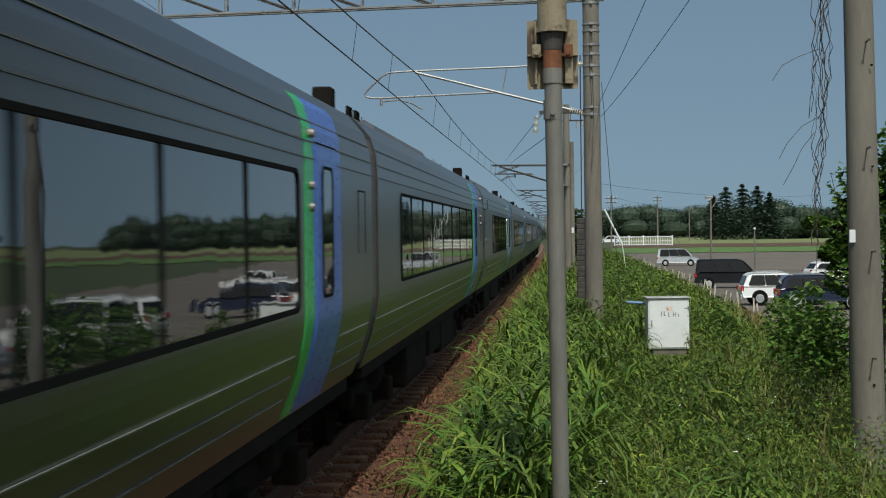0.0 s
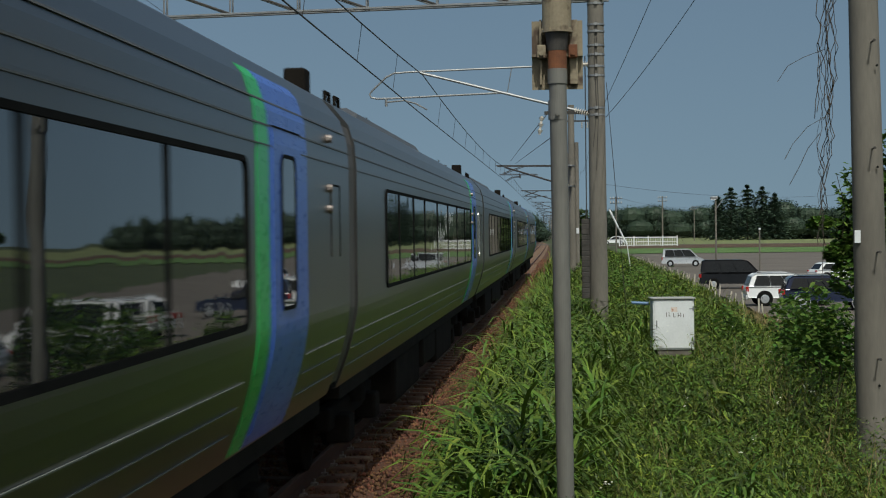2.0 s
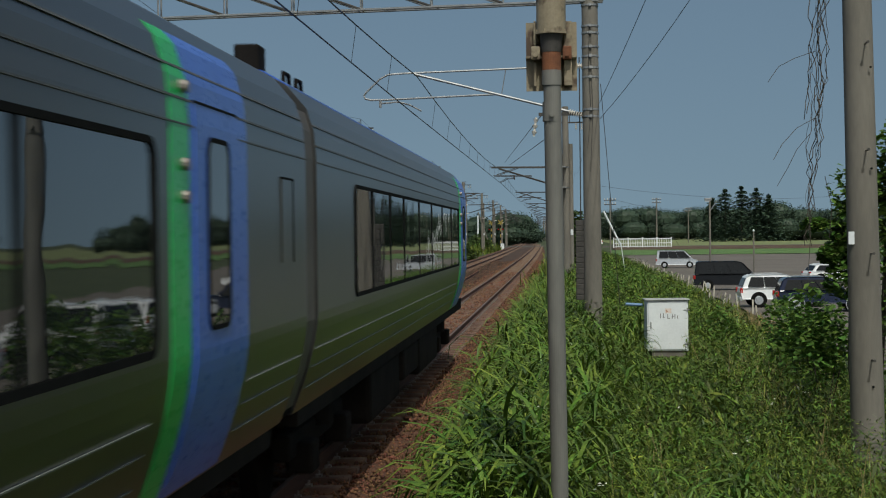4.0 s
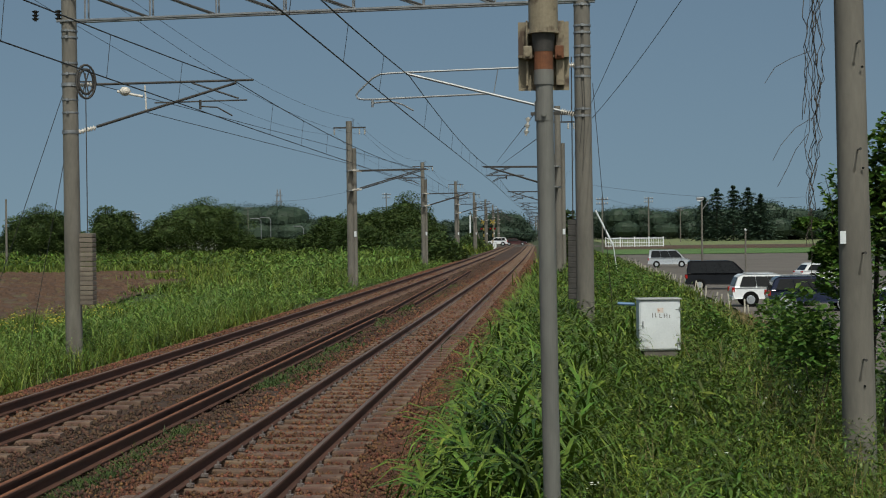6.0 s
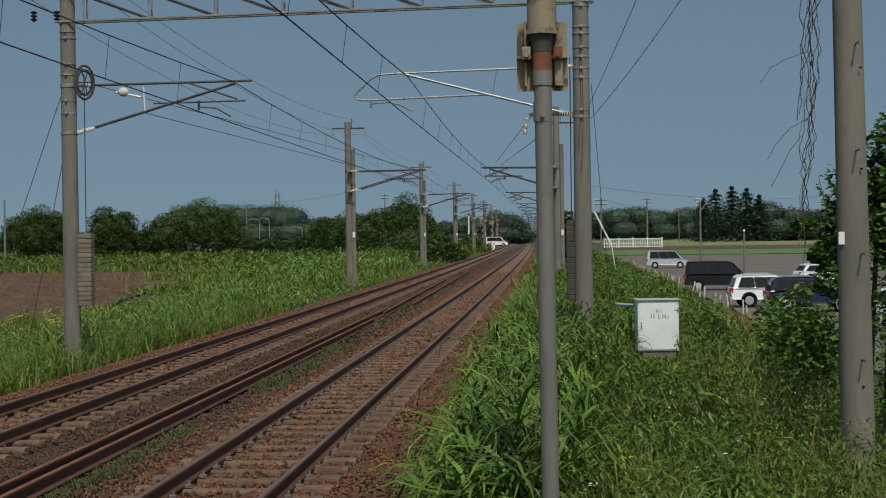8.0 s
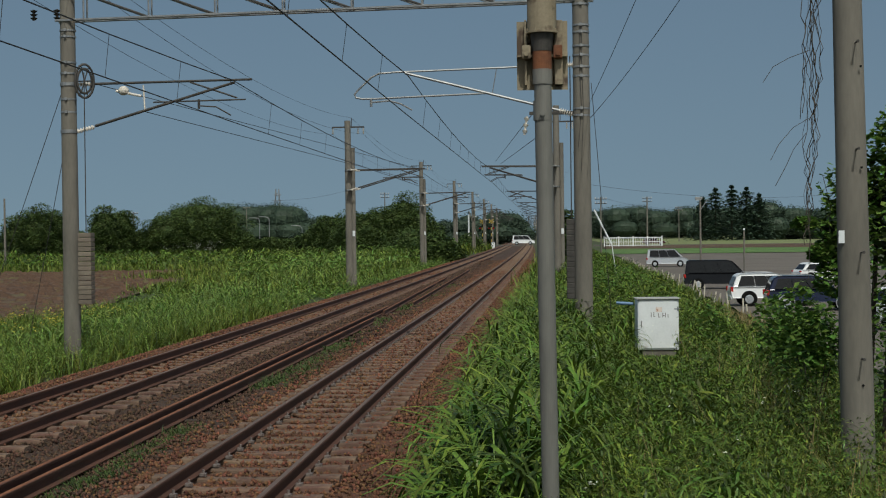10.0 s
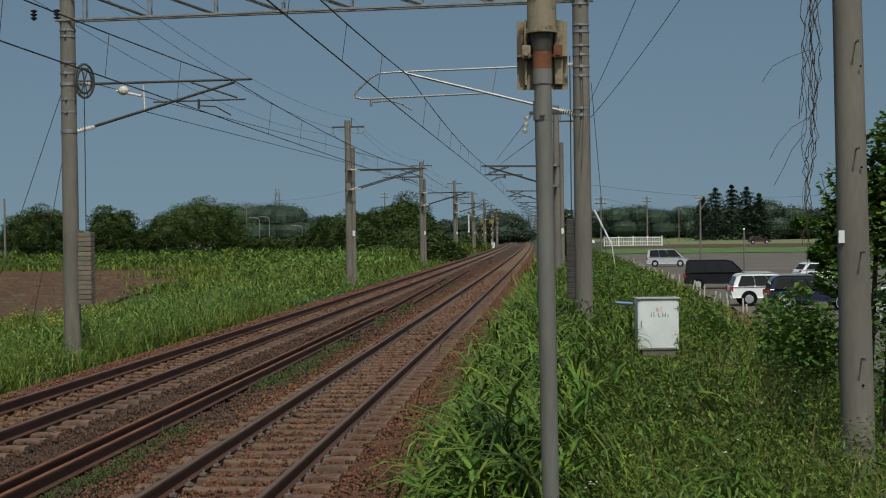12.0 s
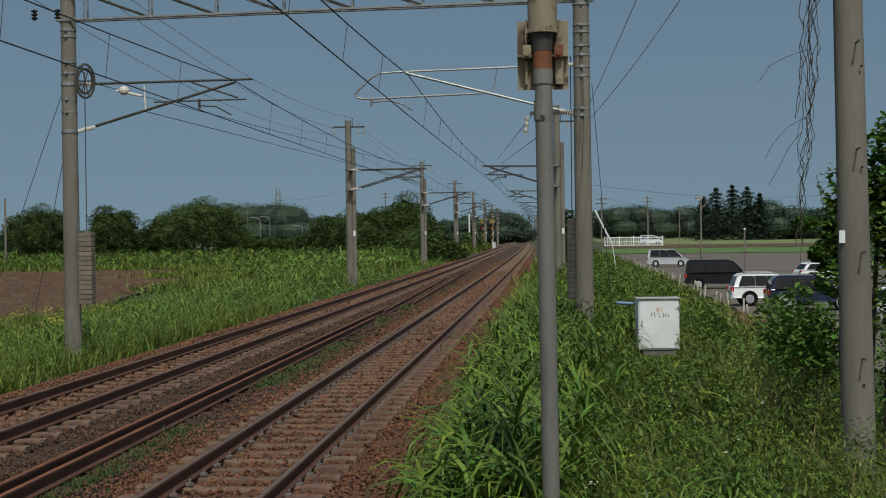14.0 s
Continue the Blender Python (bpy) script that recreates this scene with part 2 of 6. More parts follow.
def box(bm, x0, x1, y0, y1, z0, z1, bevel=0.0, m=None):
    made = bmesh.ops.create_cube(bm, size=1.0)["verts"]
    for v in made:
        v.co = Vector(((x0 + x1) / 2 + v.co.x * (x1 - x0), (y0 + y1) / 2 + v.co.y * (y1 - y0), (z0 + z1) / 2 + v.co.z * (z1 - z0)))
    if bevel:
        es = list({e for v in made for e in v.link_edges})
        made = bmesh.ops.bevel(bm, geom=es, offset=bevel, segments=2, affect="EDGES", profile=0.5)["verts"]
    if m is not None:
        bmesh.ops.transform(bm, matrix=m, verts=list({v for v in made}))
    return made


def rod(bm, a, b, r0, r1=None, seg=8):
    """A round bar from a to b, tapering from r0 to r1."""
    a, b = Vector(a), Vector(b)
    r1 = r0 if r1 is None else r1
    d = b - a
    m = Matrix.Translation((a + b) / 2) @ d.to_track_quat("Z", "Y").to_matrix().to_4x4()
    bmesh.ops.create_cone(bm, cap_ends=True, segments=seg, radius1=r0, radius2=r1, depth=d.length, matrix=m)


def tube(bm, pts, r, seg=6):
    """A bent round bar along the points, one closed skin."""
    pts, rings, side = [Vector(p) for p in pts], [], None
    for i, p in enumerate(pts):
        d = (pts[min(i + 1, len(pts) - 1)] - pts[max(i - 1, 0)]).normalized()
        if side is None:
            side = d.orthogonal()
        side = (side - d * side.dot(d)).normalized()
        up = d.cross(side)
        rings.append([bm.verts.new(p + (side * math.cos(k * math.tau / seg) + up * math.sin(k * math.tau / seg)) * r) for k in range(seg)])
    for a, b in zip(rings, rings[1:]):
        for k in range(seg):
            bm.faces.new((a[k], a[(k + 1) % seg], b[(k + 1) % seg], b[k]))
    bm.faces.new(rings[0][::-1])
    bm.faces.new(rings[-1])


def ball(bm, c, r, sz=1.0, sub=1):
    bmesh.ops.create_icosphere(bm, subdivisions=sub, radius=r, matrix=Matrix.Translation(c) @ Matrix.Diagonal((1, 1, sz, 1)))


def sweep(bm, outline, y0, y1, closed=True, steps=None, cap=True):
    """An outline of (x, z) pulled along y."""
    ys = steps or (y0, y1)
    rings = [[bm.verts.new((x, y, z)) for x, z in outline] for y in ys]
    n = len(outline)
    for r, s in zip(rings, rings[1:]):
        for i in range(n if closed else n - 1):
            j = (i + 1) % n
            bm.faces.new((r[i], r[j], s[j], s[i]))
    if cap and closed:
        bm.faces.new(rings[0])
        bm.faces.new(rings[-1][::-1])
    bmesh.ops.recalc_face_normals(bm, faces=bm.faces[:])


def thing(name, label, category, m=None, group="", kind=""):
    e = new(name)
    e.empty_display_size = 0.2
    if m is not None:
        e.matrix_basis = m
    return tagged(e, label, category, group, kind)

# ---- ground, lot, road ----
NEAR_X, FAR_X = -3.27, -7.42        # track centres


def bend(y):
    """The line's gentle curve to the side at distance y."""
    return -2.2e-5 * y * abs(y)


def lerp(x, table):
    for (a, va), (b, vb) in zip(table, table[1:]):
        if x <= b:
            return va + (vb - va) * min(max((x - a) / (b - a), 0), 1)
    return table[-1][1]


ACROSS = ((-70, -1.15), (-16, -1.0), (-12.5, -0.75), (-10.3, -0.62), (-1.6, -0.62), (-1.1, -0.35), (0.2, -0.12), (2.6, -0.12), (4.0, -0.5), (6.8, -1.45), (8.6, -1.6))
ROAD_Y = 315.0


def ground(x, y):
    z = lerp(x - bend(min(y, 420)), ACROSS)
    if x > 3:      # the field rises gently to the road
        k = min(max((y - 258) / 40, 0), 1)
        z += (-0.45 - z) * k * min((x - 3) / 5, 1)
    return z


def make_ground():
    xs = sorted(set([-2500, -1200, -600, -300, -150, -90, -70, -45, -30, -22, -16, 14, 20, 30, 45, 70, 110, 180, 300, 600, 1200, 2500]
                    + [i * 0.5 for i in range(-31, 24)]))
    ys = [-600, -200, -80, -30, -10] + list(range(0, 120, 3)) + list(range(120, 430, 10)) + [450, 520, 650, 900, 1400, 2200, 4200]
    verts = []
    for y in ys:
        for x in xs:
            z = ground(x, y)
            if -10.2 > x or x > -1.4:
                z += 0.06 * noise.noise((x * 0.6, y * 0.35, 0)) * (1 if abs(x) < 9.3 else 0.3)
            verts.append((x + (bend(min(y, 420)) if abs(x) < 60 else 0), y, z))
    w = len(xs)
    faces = [(j * w + i, j * w + i + 1, (j + 1) * w + i + 1, (j + 1) * w + i) for j in range(len(ys) - 1) for i in range(w - 1)]
    ob = raw("ground", verts, faces, EARTH)
    ob.data.shade_smooth()
    tagged(ob, "grassy earth bank and fields beside the railway", "ground", kind="structure")


def patch(name, material, x0, x1, y0, y1, lift, label, category, follow=False, nx=24, ny=24, ragged=0.0, widen=0.0):
    """A sheet lying on the ground."""
    verts = []
    for j in range(ny + 1):
        y = y0 + (y1 - y0) * j / ny
        for i in range(nx + 1):
            x = x0 + (x1 + widen * (y - y0) - x0) * i / nx + (bend(y) if follow else 0)
            if ragged and i in (0, nx):
                x += ragged * noise.noise((x, y * 0.21, 3))
            yy = y + (ragged * 2 * noise.noise((x * 0.1, y, 7)) if j in (0, ny) else 0)
            verts.append((x, yy, ground(x, yy) + lift))
    faces = [(j * (nx + 1) + i, j * (nx + 1) + i + 1, (j + 1) * (nx + 1) + i + 1, (j + 1) * (nx + 1) + i) for j in range(ny) for i in range(nx)]
    return tagged(raw(name, verts, faces, material), label, category, kind="structure")


def make_patches():
    patch("gravel_lot", GRAVEL_LOT, 8.8, 24, 18, 262, 0.1, "bare grey gravel parking lot below the bank", "parking lot", nx=40, ny=60, ragged=0.4, widen=0.09)
    patch("ploughed_field", PLOUGHED, -80, -19.6, 58, 150, 0.14, "brown ploughed field beyond the weeds", "field", nx=20, ny=20, ragged=0.5, widen=-0.15)
    patch("crop_strip", CROP, 8, 160, 263, 284, 0.14, "bright green crop strip behind the lot", "field", nx=30, ny=8, ragged=0.5)
    patch("brown_verge", PLOUGHED, 9, 260, 285, 309.5, 0.14, "bare brown earth strip before the road", "field", nx=30, ny=8, ragged=0.5)
    patch("meadow_ground", MEADOW, 12, 420, 264, 900, 0.1, "pale green meadow behind the lot", "field", nx=30, ny=60)
    rng = np.random.default_rng(2)
    n = 5200
    y = rng.uniform(59, 149, n)
    x = rng.uniform(-74, -20 - 0.15 * (y - 58), n)
    y = np.round(y / 1.1) * 1.1 + rng.normal(0, 0.15, n)
    lump = np.array([(-1, -0.7, 0), (1, -0.7, 0), (1, 0.7, 0), (-1, 0.7, 0), (-0.4, -0.3, 0.5), (0.5, -0.3, 0.45), (0.4, 0.3, 0.5), (-0.5, 0.3, 0.4)])
    V = lump[None] * rng.uniform(0.12, 0.4, (n, 1, 3)) + np.stack([x, y, np.array([ground(a, b) for a, b in zip(x, y)]) + 0.12], -1)[:, None]
    F = np.array([(4, 5, 6, 7), (0, 1, 5, 4), (1, 2, 6, 5), (2, 3, 7, 6), (3, 0, 4, 7)])[None] + 8 * np.arange(n)[:, None, None]
    tagged(raw("earth_clods", V.reshape(-1, 3), F.reshape(-1, 4), PLOUGHED), "loose brown clods on the ploughed field", "earth", kind="stuff")
    # the crossing road, flush with the rails where it meets them
    verts, n = [], 60
    for i in range(n + 1):
        x = -120 + 420 * i / n
        top = -0.03 if -13 < x < 1 else lerp(x, ((-60, -0.75), (-12, -0.05), (3, -0.05), (16, -0.3), (300, -0.3)))
        for y, z in ((ROAD_Y - 5, -1.4), (ROAD_Y - 3.2, top), (ROAD_Y + 3.2, top), (ROAD_Y + 5, -1.4)):
            verts.append((x + bend(ROAD_Y), y, z))
    faces = [(i * 4 + k, i * 4 + 4 + k, i * 4 + 5 + k, i * 4 + 1 + k) for i in range(n) for k in range(3)]
    tagged(raw("road", verts, faces, mat("asphalt_road", (0.05, 0.045, 0.04), (0.085, 0.075, 0.065), 0.6, 0.9, bump=0.3)),
           "dull asphalt road crossing the railway", "road", kind="structure")


def make_ballast():
    out = [(-10.3, -0.6), (-9.7, -0.42), (-9.0, -0.22), (-5.9, -0.218), (-5.35, -0.3), (-4.75, -0.225), (-1.95, -0.218), (-1.55, -0.36), (-1.2, -0.5)]
    xs, zs = [], []
    for (a, za), (b, zb) in zip(out, out[1:]):
        k = max(1, int((b - a) / 0.22))
        for i in range(k):
            xs.append(a + (b - a) * i / k)
            zs.append(za + (zb - za) * i / k)
    xs.append(out[-1][0])
    zs.append(out[-1][1])
    ys = [-60, -20, 0, 5] + [8 + 0.3 * i for i in range(170)] + [60 + 3 * i for i in range(85)] + [330, 380, 450, 600, 900]
    verts = [(x + bend(y), y, z + 0.05 * noise.noise((x * 2.2, y * 1.6, 1)) + 0.025 * noise.noise((x * 7, y * 6, 4))) for y in ys for x, z in zip(xs, zs)]
    w = len(xs)
    faces = [(j * w + i, j * w + i + 1, (j + 1) * w + i + 1, (j + 1) * w + i) for j in range(len(ys) - 1) for i in range(w - 1)]
    dark_faces = [1 if -6.75 < xs[f[0] % w] < -4.7 else 0 for f in faces]
    ob = raw("ballast_bed", verts, faces, (BALLAST, DARK_BALLAST), mats=dark_faces)
    tagged(ob, "rust-brown crushed stone bed under both tracks", "ballast", kind="structure")
    # loose stones
    rng = np.random.default_rng(5)
    tetra = np.array([(1, 0, -0.4), (-0.6, 0.8, -0.3), (-0.5, -0.9, -0.35), (0.1, 0.1, 0.75), (0.4, 0.6, 0.35), (0.3, -0.6, 0.4)])
    tri = np.array([(0, 4, 3), (0, 3, 5), (0, 5, 2), (2, 5, 3), (2, 3, 1), (1, 3, 4), (1, 4, 0), (0, 2, 1)])
    V, F, M, base = [], [], [], 0
    xo, zo = np.array([p[0] for p in out]), np.array([p[1] for p in out])
    for y0, y1, count, size in ((9.5, 20, 26000, 0.03), (20, 36, 22000, 0.036), (36, 75, 20000, 0.05), (75, 150, 9000, 0.075)):
        x, y = rng.uniform(-10.1, -1.1, count), rng.uniform(y0, y1, count)
        keep = np.ones(count, bool)
        for c in (NEAR_X, FAR_X):      # keep rail tops clear
            for s in (-0.567, 0.567):
                keep &= np.abs(x - c - s) > 0.09
        x, y = x[keep], y[keep]
        k = len(x)
        z = np.interp(x, xo, zo) + rng.uniform(-0.01, 0.038, k)
        on = (np.minimum(np.abs(x - NEAR_X), np.abs(x - FAR_X)) < 1.05) & (rng.random(k) < 0.05)
        z = np.where(on, -0.165 + rng.uniform(0, 0.015, k), z)
        s = size * rng.uniform(0.55, 1.35, (k, 1, 3))
        a = rng.uniform(0, 6.28, k)
        p = tetra[None] * s
        px = p[..., 0] * np.cos(a)[:, None] - p[..., 1] * np.sin(a)[:, None]
        py = p[..., 0] * np.sin(a)[:, None] + p[..., 1] * np.cos(a)[:, None]
        P = np.stack([px + (x - 2.2e-5 * y * y)[:, None], py + y[:, None], p[..., 2] + z[:, None]], -1)
        V.append(P.reshape(-1, 3))
        F.append((tri[None] + (base + 6 * np.arange(k))[:, None, None]).reshape(-1, 3))
        edge = rng.normal(0, 0.18, k)
        M.append(np.repeat(((x > -6.75 + edge) & (x < -4.7 + edge)).astype(int), 8))
        base += 6 * k
    tagged(raw("ballast_stones", np.concatenate(V), np.concatenate(F), (STONE, DARK_STONE), mats=np.concatenate(M)), "loose rusty brown crushed stones between the rails", "ballast", kind="stuff")


RAIL = [(-0.064, -0.153), (-0.064, -0.142), (-0.012, -0.125), (-0.009, -0.045), (-0.032, -0.035), (-0.033, -0.008), (-0.025, 0.0),
        (0.025, 0.0), (0.033, -0.008), (0.032, -0.035), (0.009, -0.045), (0.012, -0.125), (0.064, -0.142), (0.064, -0.153)]


def long_bar(name, outline, xc, y0, y1, parent, zc=0.0, top=True, sides=RAIL_SIDE, head=RAIL_TOP, lean=0.0):
    bm = bmesh.new()
    ys = [y0 + (y1 - y0) * i / 60 for i in range(61)]
    n = len(outline)
    rings = [[bm.verts.new((xc + bend(y) + lean * (y - y0) + x, y, zc + z)) for x, z in outline] for y in ys]
    for r, s in zip(rings, rings[1:]):
        for i in range(n):
            f = bm.faces.new((r[i], r[(i + 1) % n], s[(i + 1) % n], s[i]))
            f.material_index = 1 if top and i == 6 else 0
    bm.faces.new(rings[0])
    bm.faces.new(rings[-1])
    bmesh.ops.recalc_face_normals(bm, faces=bm.faces[:])
    return part(name, bm, (sides, head), parent)


def make_tracks():
    # a concrete sleeper and the pair of clips that hold one rail
    bm = bmesh.new()
    sweep(bm, [(-0.13, -0.17), (-0.1, -0.012), (-0.085, 0.0), (0.085, 0.0), (0.1, -0.012), (0.13, -0.17)], -1.0, 1.0, steps=(-1.0, -0.75, -0.35, 0.35, 0.75, 1.0))
    for v in bm.verts:
        v.co.x, v.co.y = v.co.y, v.co.x
        if abs(v.co.x) < 0.4 and v.co.z > -0.1:
            v.co.z -= 0.03
    bmesh.ops.recalc_face_normals(bm, faces=bm.faces[:])
    sleeper_mesh = bpy.data.meshes.new("sleeper")
    bm.to_mesh(sleeper_mesh)
    bm.free()
    sleeper_mesh.materials.append(SLEEPER)
    bm = bmesh.new()
    for s in (-1, 1):
        box(bm, s * 0.1 - 0.035, s * 0.1 + 0.035, -0.035, 0.035, -0.015, 0.016)
        rod(bm, (s * 0.1, 0, 0.01), (s * 0.1, 0, 0.055), 0.016, 0.014, 6)
    clip_mesh = bpy.data.meshes.new("rail_clip")
    bm.to_mesh(clip_mesh)
    bm.free()
    clip_mesh.materials.append(CLIP)
    for xc, label, phase in ((NEAR_X, "single railway track with polished dark rails on concrete sleepers", 0.0),
                             (FAR_X, "second railway track with rusty rails on concrete sleepers", 0.3)):
        track = thing("railway_track", label, "railway track", group="railway tracks", kind="structure")
        for s in (-0.567, 0.567):
            long_bar("rail", RAIL, xc + s, -60, 900, track)
        far = []
        for i in range(-40, 620):
            y = 14.9 + phase + 0.65 * i
            x = xc + bend(y)
            if 8 < y < 105:
                ob = new("sleeper", sleeper_mesh)
                ob.parent, ob.location = track, (x, y, -0.155)
                ob.rotation_euler = (0, 0, random.uniform(-0.012, 0.012))
                if y < 62 and xc == NEAR_X:
                    for s in (-0.567, 0.567):
                        c = new("rail_clip", clip_mesh)
                        c.parent, c.location = track, (x + s, y, -0.15)
            elif y > -30:
                far.append((x, y))
        V = [(x + a, y + b, -0.155 + c) for x, y in far for a, b, c in ((-1, -0.12, 0), (1, -0.12, 0), (1, 0.12, 0), (-1, 0.12, 0), (-1, -0.14, -0.15), (1, -0.14, -0.15), (1, 0.14, -0.15), (-1, 0.14, -0.15))]
        F = [tuple(8 * i + k for k in f) for i in range(len(far)) for f in ((0, 1, 2, 3), (0, 4, 5, 1), (2, 6, 7, 3), (1, 5, 6, 2), (3, 7, 4, 0))]
        tagged(raw("far_sleepers", V, F, SLEEPER, track), kind="stuff")
    # spare rusty rails laid between the tracks
    for x, y0, y1, lean in ((-5.55, 8, 53, -0.003), (-5.3, 8, 46, -0.002), (-5.5, 50, 88, -0.014), (-5.09, 56, 106, -0.011), (-6.2, 135, 168, 0.004)):
        spare = thing("spare_rail", "rusty orange-brown spare rail lying between the tracks", "rail", group="spare rails")
        long_bar("rail_bar", RAIL, x, y0, y1, spare, -0.08, True, RAIL_SIDE, RUST, lean)


def make_blocks():
    m = mat("rotten_timber", (0.02, 0.013, 0.009), (0.05, 0.032, 0.02), 6, 0.95, bump=0.6, stretch=(1, 0.3, 1))
    for x, y, turn in ((-5.24, 21.8, 8), (-5.2, 27.5, -5), (-5.3, 35.0, 4), (-5.35, 44.0, 0)):
        b = thing("timber_block", "dark rotten timber block under the spare rails", "timber", pose(x, y, -0.25, 0, 0, turn), group="timber blocks")
        bm = bmesh.new()
        box(bm, -0.42, 0.2, -0.11, 0.11, -0.1, 0.015, 0.012)
        part("block", bm, m, b)


make_ground()
make_patches()
make_ballast()
make_tracks()
make_blocks()

# ---- overhead line ----
def pole_mesh(bm, x, y, z0, z1, r0, r1, lean=0.0):
    rod(bm, (x, y, z0), (x + lean, y, z1), r0, r1, 36)


def insulator(bm, a, b, r, n=6):
    """A ribbed insulator from a to b, one turned piece."""
    a, b = Vector(a), Vector(b)
    m = Matrix.Translation(a) @ (b - a).to_track_quat("Z", "Y").to_matrix().to_4x4()
    length, rings = (b - a).length, []
    shape = [(0, 0.4)] + [(q, w) for i in range(n) for q, w in (((i + 0.2) / n, 0.4), ((i + 0.25) / n, 1.0), ((i + 0.7) / n, 0.6), ((i + 0.75) / n, 0.4))] + [(1, 0.4)]
    for f, w in shape:
        rings.append([bm.verts.new(m @ Vector((r * w * math.cos(k * math.tau / 8), r * w * math.sin(k * math.tau / 8), f * length))) for k in range(8)])
    for p, q in zip(rings, rings[1:]):
        for k in range(8):
            bm.faces.new((p[k], p[(k + 1) % 8], q[(k + 1) % 8], q[k]))
    bm.faces.new(rings[0][::-1])
    bm.faces.new(rings[-1])


def bracket(parent, x0, x1, y, side, zt=5.95, zb=4.85, zc=5.15, dark=False):
    """A hinged cantilever from the mast at x0 to the track's centre x1; side: the way it points (1: to +x)."""
    metal = DARK_STEEL if dark else GALV
    tip = x1 + side * 0.5
    bm = bmesh.new()
    rod(bm, (x0 + side * 0.55, y, zt), (tip, y, zt + 0.04), 0.03, 0.026)
    part("top_tube", bm, metal, parent)
    bm = bmesh.new()
    rod(bm, (x0 + side * 0.6, y, zb + 0.12), (x1 + side * 0.1, y, zt - 0.02), 0.034, 0.03)
    part("diagonal_tube", bm, metal, parent)
    bm = bmesh.new()
    mid = x0 + (x1 - x0) * 0.52
    rod(bm, (mid, y, zc + 0.35), (x1 + side * 0.35, y, zc + 0.38), 0.018)
    part("register_tube", bm, metal, parent)
    bm = bmesh.new()
    rod(bm, (x1 - side * 0.95, y, zt), (x1 + side * 0.15, y, zc + 0.42), 0.02)
    part("stay", bm, metal, parent)
    bm = bmesh.new()
    tube(bm, [(x1 - side * 0.75, y, zc + 0.25), (x1 - side * 0.35, y, zc + 0.22), (x1, y, zc + 0.02)], 0.017)
    part("steady_arm", bm, metal, parent)
    bm = bmesh.new()
    rod(bm, (x1 - side * 0.75, y, zc + 0.18), (x1 - side * 0.75, y, zc + 0.4), 0.03)
    part("arm_clamp", bm, metal, parent)
    for za, zb2 in ((zt, zt), (zb, zb + 0.1)):
        bm = bmesh.new()
        insulator(bm, (x0 + side * 0.18, y, za), (x0 + side * 0.58, y, zb2), 0.065)
        part("insulator", bm, PORCELAIN, parent)
    for z in (zt, zb):
        bm = bmesh.new()
        rod(bm, (x0 - 0.02, 0, z - 0.04), (x0 - 0.02, 0, z + 0.04), 0.197, 0.197, 16)
        box(bm, min(x0, x0 + side * 0.22), max(x0, x0 + side * 0.22), min(0, y) - 0.03, max(0, y) + 0.03, z - 0.03, z + 0.03)
        part("clamp_band", bm, GALV, parent)


LEFT_X, RIGHT_X = -11.22, 0.64
LEFT_Y, RIGHT_Y = 35.5, 33.8


def make_mast(x, y, side, track_x, first):
    left = side > 0
    m = thing("line_mast", "tall round concrete overhead line mast with a steel bracket arm", "mast", pose(x + bend(y), y, 0), group="overhead line masts")
    bm = bmesh.new()
    pole_mesh(bm, 0, 0, -1.2, 8.7 if left else 9.2, 0.2, 0.168, -0.03)
    part("pole", bm, CONCRETE, m)
    if not first or left:
        for dy in ((0,) if first else (-0.6, 0.6)):
            bracket(m, 0, track_x - x, dy, side, dark=True)
    if not first:
        bm = bmesh.new()
        box(bm, -0.9, 0.9, -0.04, 0.04, 8.3, 8.38)
        rod(bm, (0.2, 0, 8.3), (0.2, 0, 8.85), 0.02)
        part("crossarm", bm, DARK_STEEL, m)
        for dx in (-0.85, 0.55, 0.85):
            bm = bmesh.new()
            insulator(bm, (dx, 0, 8.28), (dx, 0, 7.95), 0.06, 3)
            part("insulator", bm, PORCELAIN, m)
        bm = bmesh.new()
        rod(bm, (0.27, 0.0, -1), (0.25, 0.0, 7.2), 0.12, 0.11, 14)
        part("conduit", bm, CONCRETE, m)
        bm = bmesh.new()
        box(bm, 0.2, 0.34, -0.14, -0.125, 2.3, 2.6)
        part("number_plate", bm, WHITE_PAINT, m)
    return m


